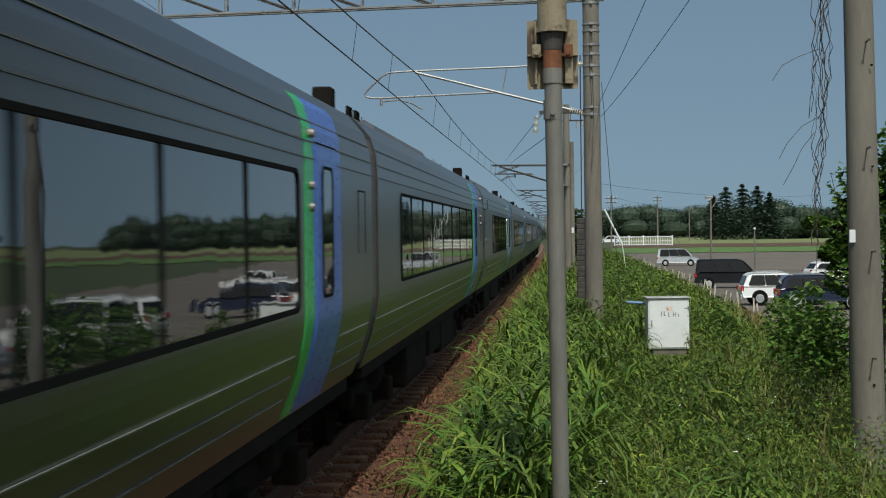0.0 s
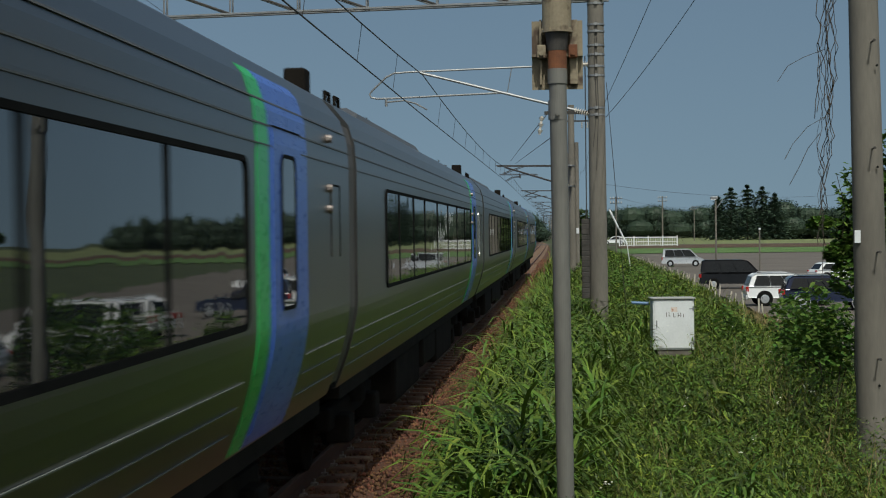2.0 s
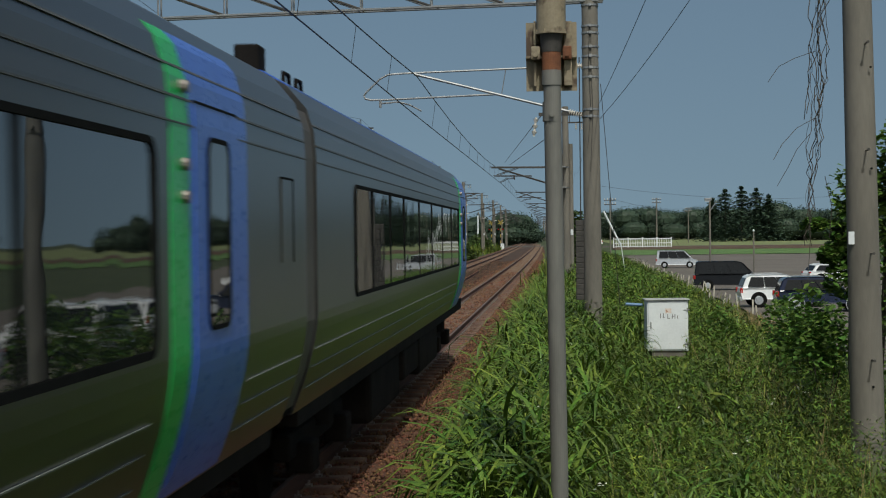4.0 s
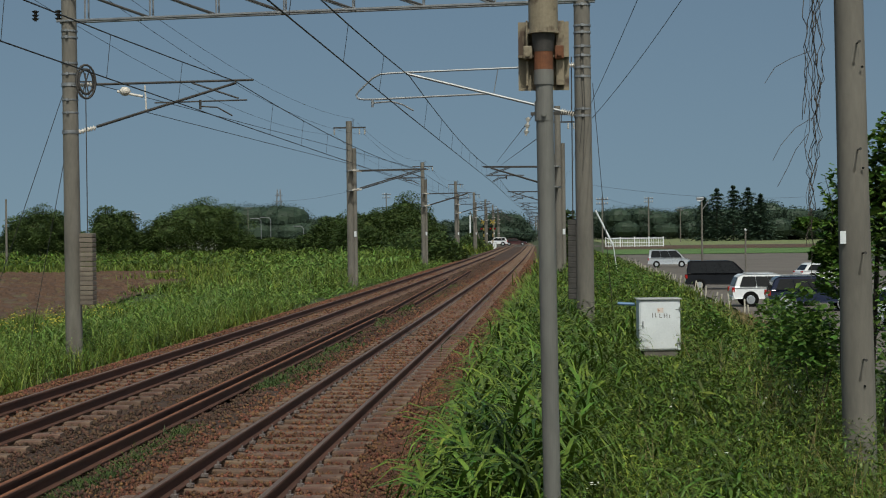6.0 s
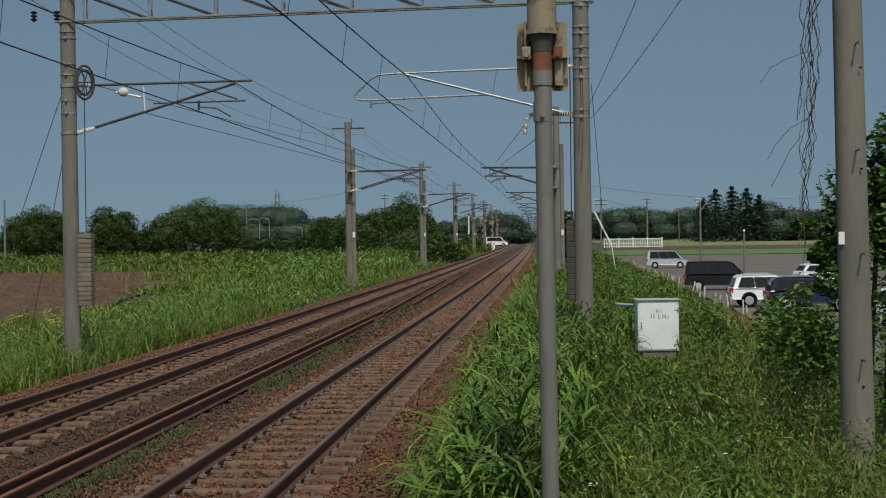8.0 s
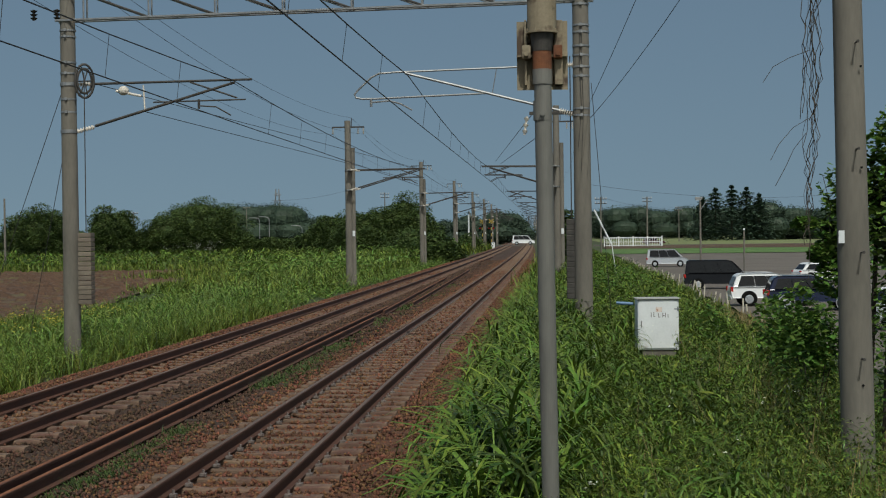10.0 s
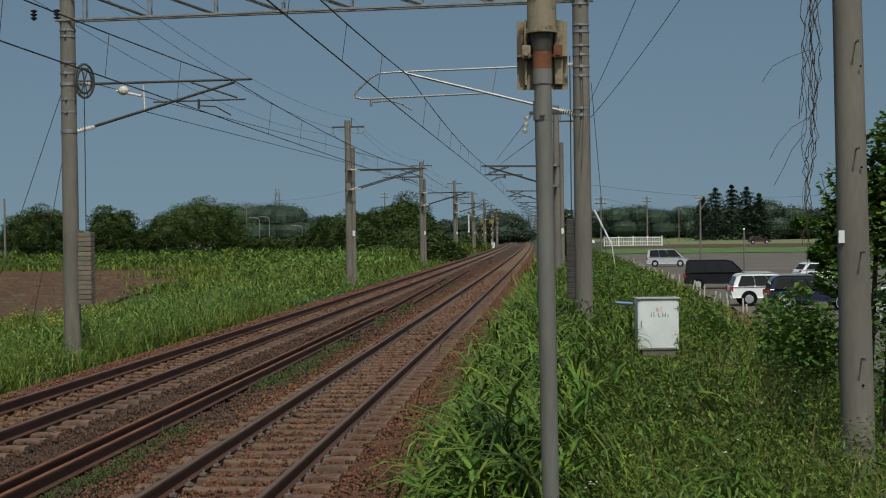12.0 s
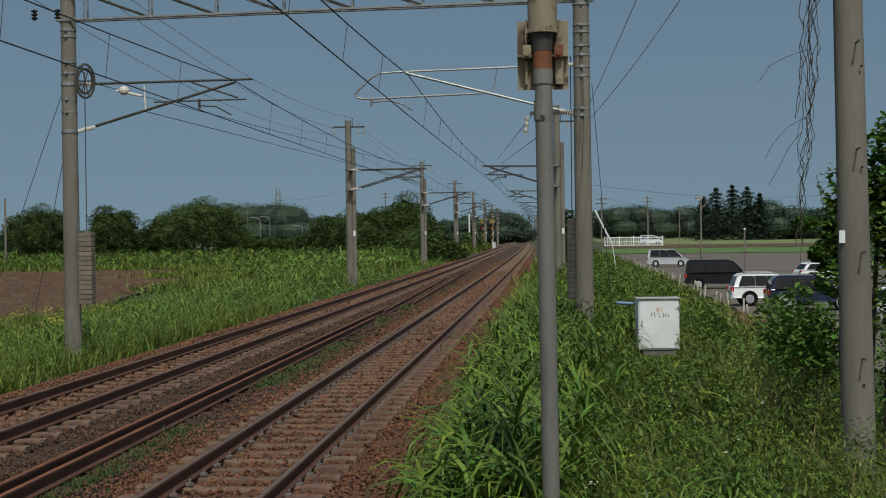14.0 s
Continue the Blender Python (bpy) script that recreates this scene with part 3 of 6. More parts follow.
def make_portal():
    """The first pair of masts carries a lattice beam over both tracks."""
    left = make_mast(LEFT_X, LEFT_Y, 1, FAR_X, True)
    right = make_mast(RIGHT_X, RIGHT_Y, -1, NEAR_X, True)
    # bands and ties on the masts
    for m, zs in ((left, (7.2, 7.05, 6.45, 6.2, 5.6, 5.3)), (right, (7.3, 6.85, 6.7, 6.4, 6.2, 5.95, 5.75, 5.05, 4.9))):
        for z in zs:
            bm = bmesh.new()
            rod(bm, (-0.022, 0, z - 0.02), (-0.022, 0, z + 0.02), 0.19, 0.19, 18)
            box(bm, -0.05, 0.01, -0.23, -0.18, z - 0.03, z + 0.03)
            part("clamp_band", bm, GALV, m)
    for k in range(2):
        bm = bmesh.new()
        tube(bm, [(0.03 * k - 0.03, -0.19, 6.9), (0.05 * k - 0.06, -0.21, 6.1), (0.04 * k - 0.02, -0.2, 5.0), (0.06 * k - 0.1, -0.2, 4.2 - k * 0.5)], 0.006, 5)
        part("down_lead", bm, DARK_STEEL, right)
    # the near track's arm on the second mast: a curved pull-off
    x1 = NEAR_X - RIGHT_X
    bm = bmesh.new()
    tube(bm, [(-0.45, 0, 6.0), (-1.6, 0, 5.97), (-4.1, 0, 5.91), (-4.42, 0, 5.89), (-4.6, 0, 5.8), (-4.9, 0, 5.52), (-4.96, 0, 5.44), (-4.93, 0, 5.37), (-4.8, 0, 5.34), (-4.5, 0, 5.34), (-2.0, 0, 5.42)], 0.022, 8)
    part("top_tube", bm, GALV, right)
    bm = bmesh.new()
    tube(bm, [(-0.5, 0, 5.02), (-1.2, 0, 5.2), (-3.85, 0, 5.89)], 0.03, 8)
    part("diagonal_tube", bm, GALV, right)
    bm = bmesh.new()
    tube(bm, [(-4.6, 0, 5.26), (-4.2, 0, 5.29), (-3.95, 0, 5.22), (-3.7, 0, 5.08)], 0.018, 6)
    part("steady_arm", bm, GALV, right)
    bm = bmesh.new()
    rod(bm, (-4.6, 0, 5.17), (-4.6, 0, 5.34), 0.03)
    part("arm_clamp", bm, GALV, right)
    bm = bmesh.new()
    rod(bm, (-1.95, 0, 5.4), (-1.85, 0, 5.95), 0.01)
    part("hanger", bm, GALV, right)
    for a, b in (((-0.12, 0, 4.9), (-0.5, 0, 5.02)), ((-0.15, 0, 6.0), (-0.5, 0, 6.0))):
        bm = bmesh.new()
        insulator(bm, a, b, 0.075, 8)
        part("insulator", bm, PORCELAIN, right)
    bm = bmesh.new()
    box(bm, -1.15, 0, -0.035, 0.035, 4.93, 5.0)
    part("side_arm", bm, DARK_STEEL, right)
    bm = bmesh.new()
    insulator(bm, (-1.2, 0, 4.9), (-1.26, 0, 4.5), 0.06, 3)
    part("insulator", bm, PORCELAIN, right)
    # balance weights
    for m, x, y, z0, z1, r, material, label in ((left, 0.41, -0.2, 0.84, 2.5, 0.155, WEIGHT, "stack of grey concrete balance weights"),
                                                (right, -0.26, 0.1, 0.93, 2.66, 0.115, DARK_STEEL, "dark balance weight stack")):
        n = 15
        bm = bmesh.new()
        rod(bm, (x, y, z0), (x, y, 6.2), 0.012)
        hanger = part("weight_hanger", bm, DARK_STEEL, m)
        for i in range(n):
            bm = bmesh.new()
            a = z0 + (z1 - z0) * i / n
            box(bm, x - r, x + r, y - r, y + r, a, a + (z1 - z0) / n * (0.9 if left is m else 0.985), 0.012)
            part("balance_weight", bm, material, hanger)
    # tensioning wheel on the first mast
    bm = bmesh.new()
    for r in (0.3, 0.22):
        ring = [(0.42 + r * 0.62 * math.cos(a), 0.12 * math.cos(a) - 0.2, 6.0 + r * 1.3 * math.sin(a)) for a in [i * math.tau / 18 for i in range(19)]]
        tube(bm, ring, 0.03, 6)
    for a in (0, 1, 2):
        rod(bm, (0.42 + 0.17 * math.cos(a), -0.2, 6 + 0.36 * math.sin(a)), (0.42 - 0.17 * math.cos(a), -0.2, 6 - 0.36 * math.sin(a)), 0.015)
    part("tension_wheel", bm, DARK_STEEL, left)
    bm = bmesh.new()
    ball(bm, (1.28, 0, 5.78), 0.13, 0.85, 2)
    rod(bm, (1.1, 0, 5.78), (1.7, 0, 5.65), 0.03)
    rod(bm, (1.75, 0, 5.9), (1.78, 0, 5.3), 0.02)
    part("large_insulator", bm, PORCELAIN, left)
    # lattice beam
    beam = thing("lattice_beam", "pale grey steel lattice beam across both tracks", "beam", pose(LEFT_X, LEFT_Y, 0))
    d = Vector((RIGHT_X - LEFT_X, RIGHT_Y - LEFT_Y, 0))
    low, high = 7.42, 8.02
    for off in (-0.14, 0.14):
        for z in (low, high):
            bm = bmesh.new()
            rod(bm, Vector((-0.3, off, z)), d * 1.02 + Vector((0, off, z - 0.03)), 0.03, 0.03, 6)
            part("chord", bm, GALV, beam)
        for i in range(8):
            b = d * ((0.39 + 1.59 * i) / 11.86)
            bm = bmesh.new()
            rod(bm, (b.x, b.y + off, low), (b.x, b.y + off, high), 0.022, 0.022, 6)
            part("lattice_post", bm, GALV, beam)
            if i:
                a = d * ((0.39 + 1.59 * (i - 1)) / 11.86)
                bm = bmesh.new()
                rod(bm, (a.x, a.y + off, high), (b.x, b.y + off, low), 0.026, 0.026, 6)
                part("lattice_bar", bm, DARK_STEEL if off < 0 else GALV, beam)
    for i in range(8):
        bm = bmesh.new()
        a, b = d * (i / 7), d * (i / 7)
        rod(bm, (a.x, a.y - 0.14, 7.42), (b.x, b.y + 0.14, 7.42), 0.018, 0.022, 6)
        part("cross_bar", bm, GALV, beam)
    for x in (-0.6, -0.05):
        bm = bmesh.new()
        insulator(bm, (x - 0.25, 0, 7.7), (x - 0.25, 0, 7.45), 0.09, 3)
        part("insulator", bm, DARK_STEEL, beam)


def wire(name, pts, r, label, group="", seg=5):
    cu = bpy.data.curves.new(name, "CURVE")
    cu.dimensions, cu.bevel_depth, cu.bevel_resolution = "3D", r, 1
    sp = cu.splines.new("POLY")
    sp.points.add(len(pts) - 1)
    for p, c in zip(sp.points, pts):
        p.co = (*c, 1)
    cu.materials.append(WIRE)
    return tagged(new(name, cu), label, "wire", group)


def sag(a, b, drop, n=12):
    a, b = Vector(a), Vector(b)
    return [a.lerp(b, i / n) - Vector((0, 0, drop * 4 * (i / n) * (1 - i / n))) for i in range(n + 1)]


def make_wires():
    ks = range(-1, 14)
    for xc, y0, zm, mid in ((NEAR_X + 0.07, RIGHT_Y, 5.84, 0.62), (FAR_X, LEFT_Y, 5.98, 0.6)):
        contact, carrier = [], []
        for k in ks:
            y, y2 = y0 + 50 * k, y0 + 50 * (k + 1)
            sway, sway2 = ((0.06 if j % 2 else -0.06) for j in (k, k + 1))
            a, b = (xc + 0.05 + bend(y), y), (xc + 0.05 + bend(y2), y2)
            contact += [(xc + sway + bend(y) + (sway2 - sway + bend(y2) - bend(y)) * i / 5, y + 10 * i, 5.05) for i in range(5)]
            carrier += sag((*a, zm), (*b, zm), mid * 0.55, 10)[:-1]
            if y < 300:
                for i in range(1, 10):
                    f = i / 10
                    px, py = a[0] + (b[0] - a[0]) * f, y + 50 * f
                    top = zm - mid * 2.2 * f * (1 - f)
                    wire("dropper", [(px, py, top), (xc + sway + (sway2 - sway) * f + bend(py), py, 5.05)], 0.005, "thin dropper wire between the overhead wires", "droppers")
        wire("contact_wire", contact, 0.011, "dark contact wire over the track", "overhead wires")
        wire("carrier_wire", carrier, 0.011, "dark carrier wire sagging over the track", "overhead wires")
    for x, y0, z in ((LEFT_X + 0.85, LEFT_Y, 7.95), (LEFT_X - 0.85, LEFT_Y, 7.95), (LEFT_X + 0.2, LEFT_Y, 8.85)):
        pts = []
        for k in ks:
            y = y0 + 50 * k
            pts += sag((x + bend(y), y, z), (x + bend(y + 50), y + 50, z), 0.7)[:-1]
        wire("feeder_wire", pts, 0.006, "thin feeder wire along the mast tops", "overhead wires")
    for x, z in ((RIGHT_X + 0.7, 7.6), (RIGHT_X - 0.6, 6.9)):
        pts = []
        for k in range(1, 14):
            y = RIGHT_Y + 50 * k
            pts += sag((x + bend(y), y, z), (x + bend(y + 50), y + 50, z), 0.7)[:-1]
        wire("feeder_wire", pts, 0.006, "thin feeder wire along the mast tops", "overhead wires")
    # guys and service wires round the portal
    wire("guy_wire", [(LEFT_X, LEFT_Y, 6.35), (LEFT_X - 2.8, LEFT_Y + 0.4, -1.0)], 0.008, "dark steel guy wire of the mast", "guy wires")
    wire("guy_wire", [(LEFT_X, LEFT_Y, 5.25), (LEFT_X - 1.4, LEFT_Y + 0.4, -1.0)], 0.008, "dark steel guy wire of the mast", "guy wires")
    wire("guy_wire", [(RIGHT_X + 0.17, RIGHT_Y, 5.6), (RIGHT_X + 0.62, RIGHT_Y + 0.4, -0.1)], 0.007, "dark steel guy wire of the mast", "guy wires")
    wire("service_wire", sag((RIGHT_X + 0.12, RIGHT_Y, 5.15), (1.95, 15.0, 7.35), 0.12), 0.006, "thin slack service wire", "service wires")
    wire("service_wire", sag((RIGHT_X + 0.15, RIGHT_Y, 4.85), (3.3, 15.0, 7.9), 0.3), 0.006, "thin slack service wire", "service wires")
    wire("anchor_wire", [(FAR_X - 0.1, LEFT_Y + 50, 6.0), (LEFT_X + 0.4, LEFT_Y, 6.0)], 0.009, "anchor wire drawn aside to the mast", "overhead wires")
    wire("anchor_wire", [(FAR_X - 0.1, LEFT_Y + 50, 5.3), (LEFT_X + 1.7, LEFT_Y, 5.3)], 0.009, "anchor wire drawn aside to the mast", "overhead wires")
    wire("anchor_wire", [(NEAR_X + 0.1, RIGHT_Y + 50, 6.25), (-0.47, RIGHT_Y, 4.95)], 0.009, "anchor wire drawn aside to the mast", "overhead wires")
    wire("anchor_wire", [(NEAR_X + 0.35, RIGHT_Y + 50, 6.1), (-0.3, RIGHT_Y, 4.5)], 0.009, "anchor wire drawn aside to the mast", "overhead wires")


make_portal()
for k in range(1, 13):
    make_mast(LEFT_X, LEFT_Y + 50 * k, 1, FAR_X, False)
    make_mast(RIGHT_X - 0.36, RIGHT_Y + 50 * k, -1, NEAR_X, False)
make_wires()

# ---- the express train ----
SEAM = mat("dull_seam", (0.07, 0.07, 0.07), (0.11, 0.11, 0.108), 3, 0.6)
BEAD = mat("pale_bead", (0.15, 0.157, 0.14), (0.25, 0.257, 0.235), 3, 0.4)
PALE_GREEN = mat("pale_green_plate", (0.3, 0.5, 0.3), (0.4, 0.6, 0.38), 9, 0.4)
FROSTED = mat("frosted_glass", (0.24, 0.26, 0.26), (0.36, 0.38, 0.38), 3, 0.15)
GAP_BROWN = mat("brown_gap_cover", (0.06, 0.05, 0.042), (0.1, 0.085, 0.07), 4, 0.6)
CAR = 20.45                     # from coupling to coupling
HALF = 1.42
SHELL = [(HALF - 0.21 * ((1.8 - z) / 0.77) ** 1.6, z) for z in (1.03, 1.1, 1.18, 1.26, 1.34, 1.42, 1.5, 1.58, 1.66, 1.73, 1.8)] + [(HALF, 2.95), (1.405, 3.15), (1.35, 3.33), (1.2, 3.51), (1.01, 3.62), (0.5, 3.7), (0, 3.72)]


def side_x(z):
    """Half the body's width at height z."""
    return lerp(z, [(b, a) for a, b in SHELL])


PROFILE = SHELL + [(-x, z) for x, z in reversed(SHELL[:-1])]


def bogie(parent, y):
    b = part("bogie", bogie_frame(), UNDER, parent)
    b.location = (0, y, 0)
    for yy in (-1.05, 1.05):
        for s in (-1, 1):
            bm = bmesh.new()
            rod(bm, (s * 0.5, yy, 0.43), (s * 0.62, yy, 0.43), 0.43, 0.43, 24)
            rod(bm, (s * 0.46, yy, 0.43), (s * 0.5, yy, 0.43), 0.46, 0.46, 24)
            part("wheel", bm, UNDER, b)


def bogie_frame():
    bm = bmesh.new()
    for s in (-1, 1):
        box(bm, s * 0.85 - 0.08, s * 0.85 + 0.08, -1.6, 1.6, 0.45, 0.68, 0.03)
        for yy in (-1.05, 1.05):
            box(bm, s * 0.95 - 0.12, s * 0.95 + 0.12, yy - 0.2, yy + 0.2, 0.3, 0.58, 0.03)
        rod(bm, (s * 0.85, 0, 0.6), (s * 0.85, 0, 1.0), 0.22, 0.22, 12)
    box(bm, -0.85, 0.85, -0.3, 0.3, 0.45, 0.7, 0.03)
    return bm


def plates(name, spans, material, parents, label="", out=0.004, deep=0.01, lean=0.0):
    """One part on each side of the body, made of flat pieces (y0, y1, z0, z1). Returns both."""
    made = []
    for s, parent in zip((1, -1), parents):
        bm = bmesh.new()
        for y0, y1, z0, z1 in spans:
            zs = [z0] + [z for _, z in SHELL if z0 + 0.01 < z < z1 - 0.01] + [z1]
            sweep(bm, [(s * (side_x(z) + out - lean * (z - z0)), z) for z in zs] + [(s * (side_x(z) - deep), z) for z in reversed(zs)], y0, y1)
        made.append(part(name, bm, material, parent, label))
    return made


def rounded(y0, y1, z0, z1, r):
    """The outline of a rectangle with round corners."""
    pts = []
    for cy, cz, a in ((y1 - r, z1 - r, 0), (y0 + r, z1 - r, 90), (y0 + r, z0 + r, 180), (y1 - r, z0 + r, 270)):
        pts += [(cy + r * math.cos(radians(a + 18 * k)), cz + r * math.sin(radians(a + 18 * k))) for k in range(6)]
    return pts


def slim_window(parents, y0, y1, z0, z1, glass):
    """A slim round-cornered window with a bright rim on each side."""
    for s, parent in zip((1, -1), parents):
        bm = bmesh.new()
        loops = [[bm.verts.new((s * (HALF + out), y, z)) for y, z in rounded(y0 - g, y1 + g, z0 - g, z1 + g, 0.08 + g)]
                 for out, g in ((-0.01, 0.03), (0.014, 0.03), (0.014, 0.0), (-0.005, 0.0))]
        for p, q in zip(loops, loops[1:]):
            for i in range(len(p)):
                bm.faces.new((p[i], p[(i + 1) % len(p)], q[(i + 1) % len(q)], q[i]))
        bmesh.ops.recalc_face_normals(bm, faces=bm.faces[:])
        rim = part("slim_window_rim", bm, CHROME, parent, "bright metal window rim")
        bm = bmesh.new()
        f = bm.faces.new([bm.verts.new((s * (HALF + 0.006), y, z)) for y, z in rounded(y0, y1, z0, z1, 0.08)])
        bmesh.ops.solidify(bm, geom=[f], thickness=0.008)
        bmesh.ops.recalc_face_normals(bm, faces=bm.faces[:])
        part("slim_pane", bm, glass, rim)


def make_carriage(cab, service=False, lamps="door", slim=False):
    """A carriage whose near end is at y = 0 and far end at y = CAR; cab: the far end is a driving cab;
    service: shorter window band, louvres and a slim lavatory window; lamps: where its marker lamps sit;
    slim: a slim white-rimmed window between door and gangway."""
    label = ("stainless express train end carriage with a blue driving cab" if cab
             else "stainless express train carriage with a short window band and louvres" if service
             else "stainless express train carriage with a slim white-rimmed end window" if slim
             else "stainless express train carriage with tinted windows and a blue door panel")
    c = thing("train_carriage", label, "train", group="express train carriages")
    y0, y1 = 0.25, CAR - 0.25
    bm = bmesh.new()
    end = y1 - (2.4 if cab else 0)
    sweep(bm, PROFILE, y0, end, steps=[y0, y0 + 0.06] + [y0 + 0.06 + (end - y0 - 0.12) * i / 8 for i in range(1, 9)] + [end])
    part("body", bm, STAINLESS, c)
    if cab:
        bm = bmesh.new()
        rings = []
        for y, sx, top, low in ((end, 1.0, 0, 0), (end + 0.9, 0.98, 0.0, 0), (end + 1.7, 0.93, -0.35, 0.05), (end + 2.2, 0.86, -1.0, 0.1), (end + 2.4, 0.8, -1.5, 0.2)):
            rings.append([bm.verts.new((x * sx, y, low + z + top * max(0, (z - 1.2) / 2.5))) for x, z in PROFILE])
        n = len(PROFILE)
        for r, s in zip(rings, rings[1:]):
            for i in range(n):
                bm.faces.new((r[i], r[(i + 1) % n], s[(i + 1) % n], s[i]))
        bm.faces.new(rings[-1])
        bmesh.ops.recalc_face_normals(bm, faces=bm.faces[:])
        part("cab_nose", bm, BLUE, c, "blue sloping driving cab nose", smooth=True)
        bm = bmesh.new()
        box(bm, -0.85, 0.85, end + 1.45, end + 1.78, 2.45, 2.95, 0.02)
        part("windscreen", bm, GLASS_DARK, c)
        for s in (-0.8, 0.8):
            bm = bmesh.new()
            rod(bm, (s, end + 2.2, 1.75), (s, end + 2.45, 1.75), 0.13, 0.12, 14)
            part("headlight", bm, LAMP_CLEAR, c)
    if cab:
        bm = bmesh.new()
        top = [(x, z + 0.012) for x, z in SHELL if z > 3.4]
        top = top + [(-x, z) for x, z in reversed(top[:-1])]
        sweep(bm, top + [(x, z - 0.03) for x, z in reversed(top)], 0.3, 14.5)
        part("roof_skin", bm, BLUE, c, "blue painted roof")
    both = (c, c)
    # beads along the upper side and bright strips along the lower side
    for z, h in ((3.2, 0.012), (3.045, 0.012), (2.922, 0.009)):
        plates("bead", [(y0 + 0.02, end - 0.02, z, z + h)], SEAM, both, out=0.008)
    for z, h in ((1.517, 0.008), (1.375, 0.005), (1.217, 0.005)):
        for a, b in ((y0 + 0.1, CAR - 4.4), (CAR - 2.2, end - 0.1)):
            plates("bright_bead", [(a, b, z, z + h)], BEAD, both, "thin bright bead along the body side", out=0.012)
    # window band
    w0, w1 = (4.8, 14.1) if service else (2.42, 16.0)
    for s in (1, -1):
        bm = bmesh.new()
        loops = [[bm.verts.new((s * (HALF + out), y, z)) for y, z in rounded(w0 - g, w1 + g, 1.865 - g * 0.6, 2.8 + g * 0.5, r)]
                 for out, g, r in ((-0.02, 0.07, 0.13), (0.014, 0.06, 0.12), (0.014, -0.004, 0.07), (-0.02, -0.004, 0.07))]
        for p, q in zip(loops, loops[1:] + loops[:1]):
            for i in range(len(p)):
                bm.faces.new((p[i], p[(i + 1) % len(p)], q[(i + 1) % len(q)], q[i]))
        bmesh.ops.recalc_face_normals(bm, faces=bm.faces[:])
        part("window_frame", bm, RUBBER, c, "black rubber window band frame with round corners")
    cuts = [w0, w0 + 1.19, w0 + 2.75] + [w1 - 1.74 - 1.91 * k for k in range(4, -1, -1)] + [w1]
    cuts = sorted(k for k in cuts if k == w0 or k > w0 + 0.6)
    for a, b in zip(cuts, cuts[1:]):
        plates("window_pane", [(a + 0.022, b - 0.022, 1.87, 2.795)], GLASS_DARK, both, out=0.008, lean=0.0065)
        if b < w1:
            plates("mullion", [(b - 0.034, b + 0.034, 1.865, 2.80)], RUBBER, both, out=0.011)
    if service:
        for k in range(5):
            plates("louvre", [(2.08, 2.4, 2.955 + 0.045 * k, 2.98 + 0.045 * k)], RUBBER, both, out=0.012)
            plates("lower_louvre", [(2.5, 2.85, 1.285 + 0.035 * k, 1.3 + 0.035 * k)], BEAD, both, out=0.012)
        plates("panel_joint", [(y0 + 0.05, w0 - 0.1, 1.752, 1.757)], SEAM, both, out=0.004)
        crew = plates("crew_door", [(0.55, 1.05, 1.15, 2.9)], STAINLESS, both, out=0.006)
        plates("door_seam", [(0.54, 0.552, 1.15, 2.9), (1.048, 1.06, 1.15, 2.9), (0.552, 1.048, 2.9, 2.912)], RUBBER, crew, out=0.009)
        for z in (1.95, 2.15):
            plates("door_grip", [(1.2, 1.26, z, z + 0.07)], CHROME, crew, out=0.03)
        for s in (1, -1):
            bm = bmesh.new()
            ring = [(CAR - 5.72 + 0.1 * math.cos(k * math.tau / 16), 2.39 + 0.15 * math.sin(k * math.tau / 16)) for k in range(16)]
            a, b = ([bm.verts.new((s * (HALF + o), y, z)) for y, z in ring] for o in (-0.01, 0.008))
            bm.faces.new(b)
            for k in range(16):
                bm.faces.new((a[k], a[(k + 1) % 16], b[(k + 1) % 16], b[k]))
            bmesh.ops.recalc_face_normals(bm, faces=bm.faces[:])
            part("oval_plate", bm, PALE_GREEN, c, "pale green oval plate")
        slim_window(both, CAR - 5.33, CAR - 5.04, 1.93, 2.82, FROSTED)
        plates("slim_window", [(CAR - 4.62, CAR - 4.4, 2.27, 2.96)], GLASS_DARK, both, out=0.01)
        for z in (2.24, 1.9):
            plates("door_grip", [(CAR - 4.66, CAR - 4.5, z, z + 0.05)], CHROME, both, out=0.04)
    if slim:
        slim_window(both, CAR - 2.06, CAR - 1.74, 1.92, 2.8, GLASS_DARK)
    # green stripe, blue door panel and its slim window
    d0 = CAR - (4.08 if slim else 3.86 if service else 3.75)
    plates("green_stripe", [(d0 - 0.37, d0, 1.05, 3.4)], GREEN, both, "bright green vertical stripe", out=0.005)
    plates("door_surround", [(d0, d0 + 1.4, 1.05, 3.4)], BLUE, both, "vivid blue door surround", out=0.006)
    doors = plates("door", [(d0 + 0.1, d0 + 1.12, 1.12, 3.05)], BLUE, both, "blue passenger door", out=0.012)
    plates("door_seam", [(d0 + 0.1, d0 + 1.12, 3.05, 3.062)], RUBBER, doors, out=0.016)
    for s, parent in zip((1, -1), doors):
        bm = bmesh.new()
        loops = [[bm.verts.new((s * (HALF + out), y, z)) for y, z in rounded(d0 + 0.38 - g, d0 + 0.85 + g, 1.91 - g, 2.87 + g, r)]
                 for out, g, r in ((0.0, 0.025, 0.1), (0.022, 0.025, 0.1), (0.022, 0.0, 0.08), (0.017, 0.0, 0.08))]
        for p, q in zip(loops, loops[1:]):
            for i in range(len(p)):
                bm.faces.new((p[i], p[(i + 1) % len(p)], q[(i + 1) % len(q)], q[i]))
        bmesh.ops.recalc_face_normals(bm, faces=bm.faces[:])
        part("door_window_seal", bm, RUBBER, parent)
        bm = bmesh.new()
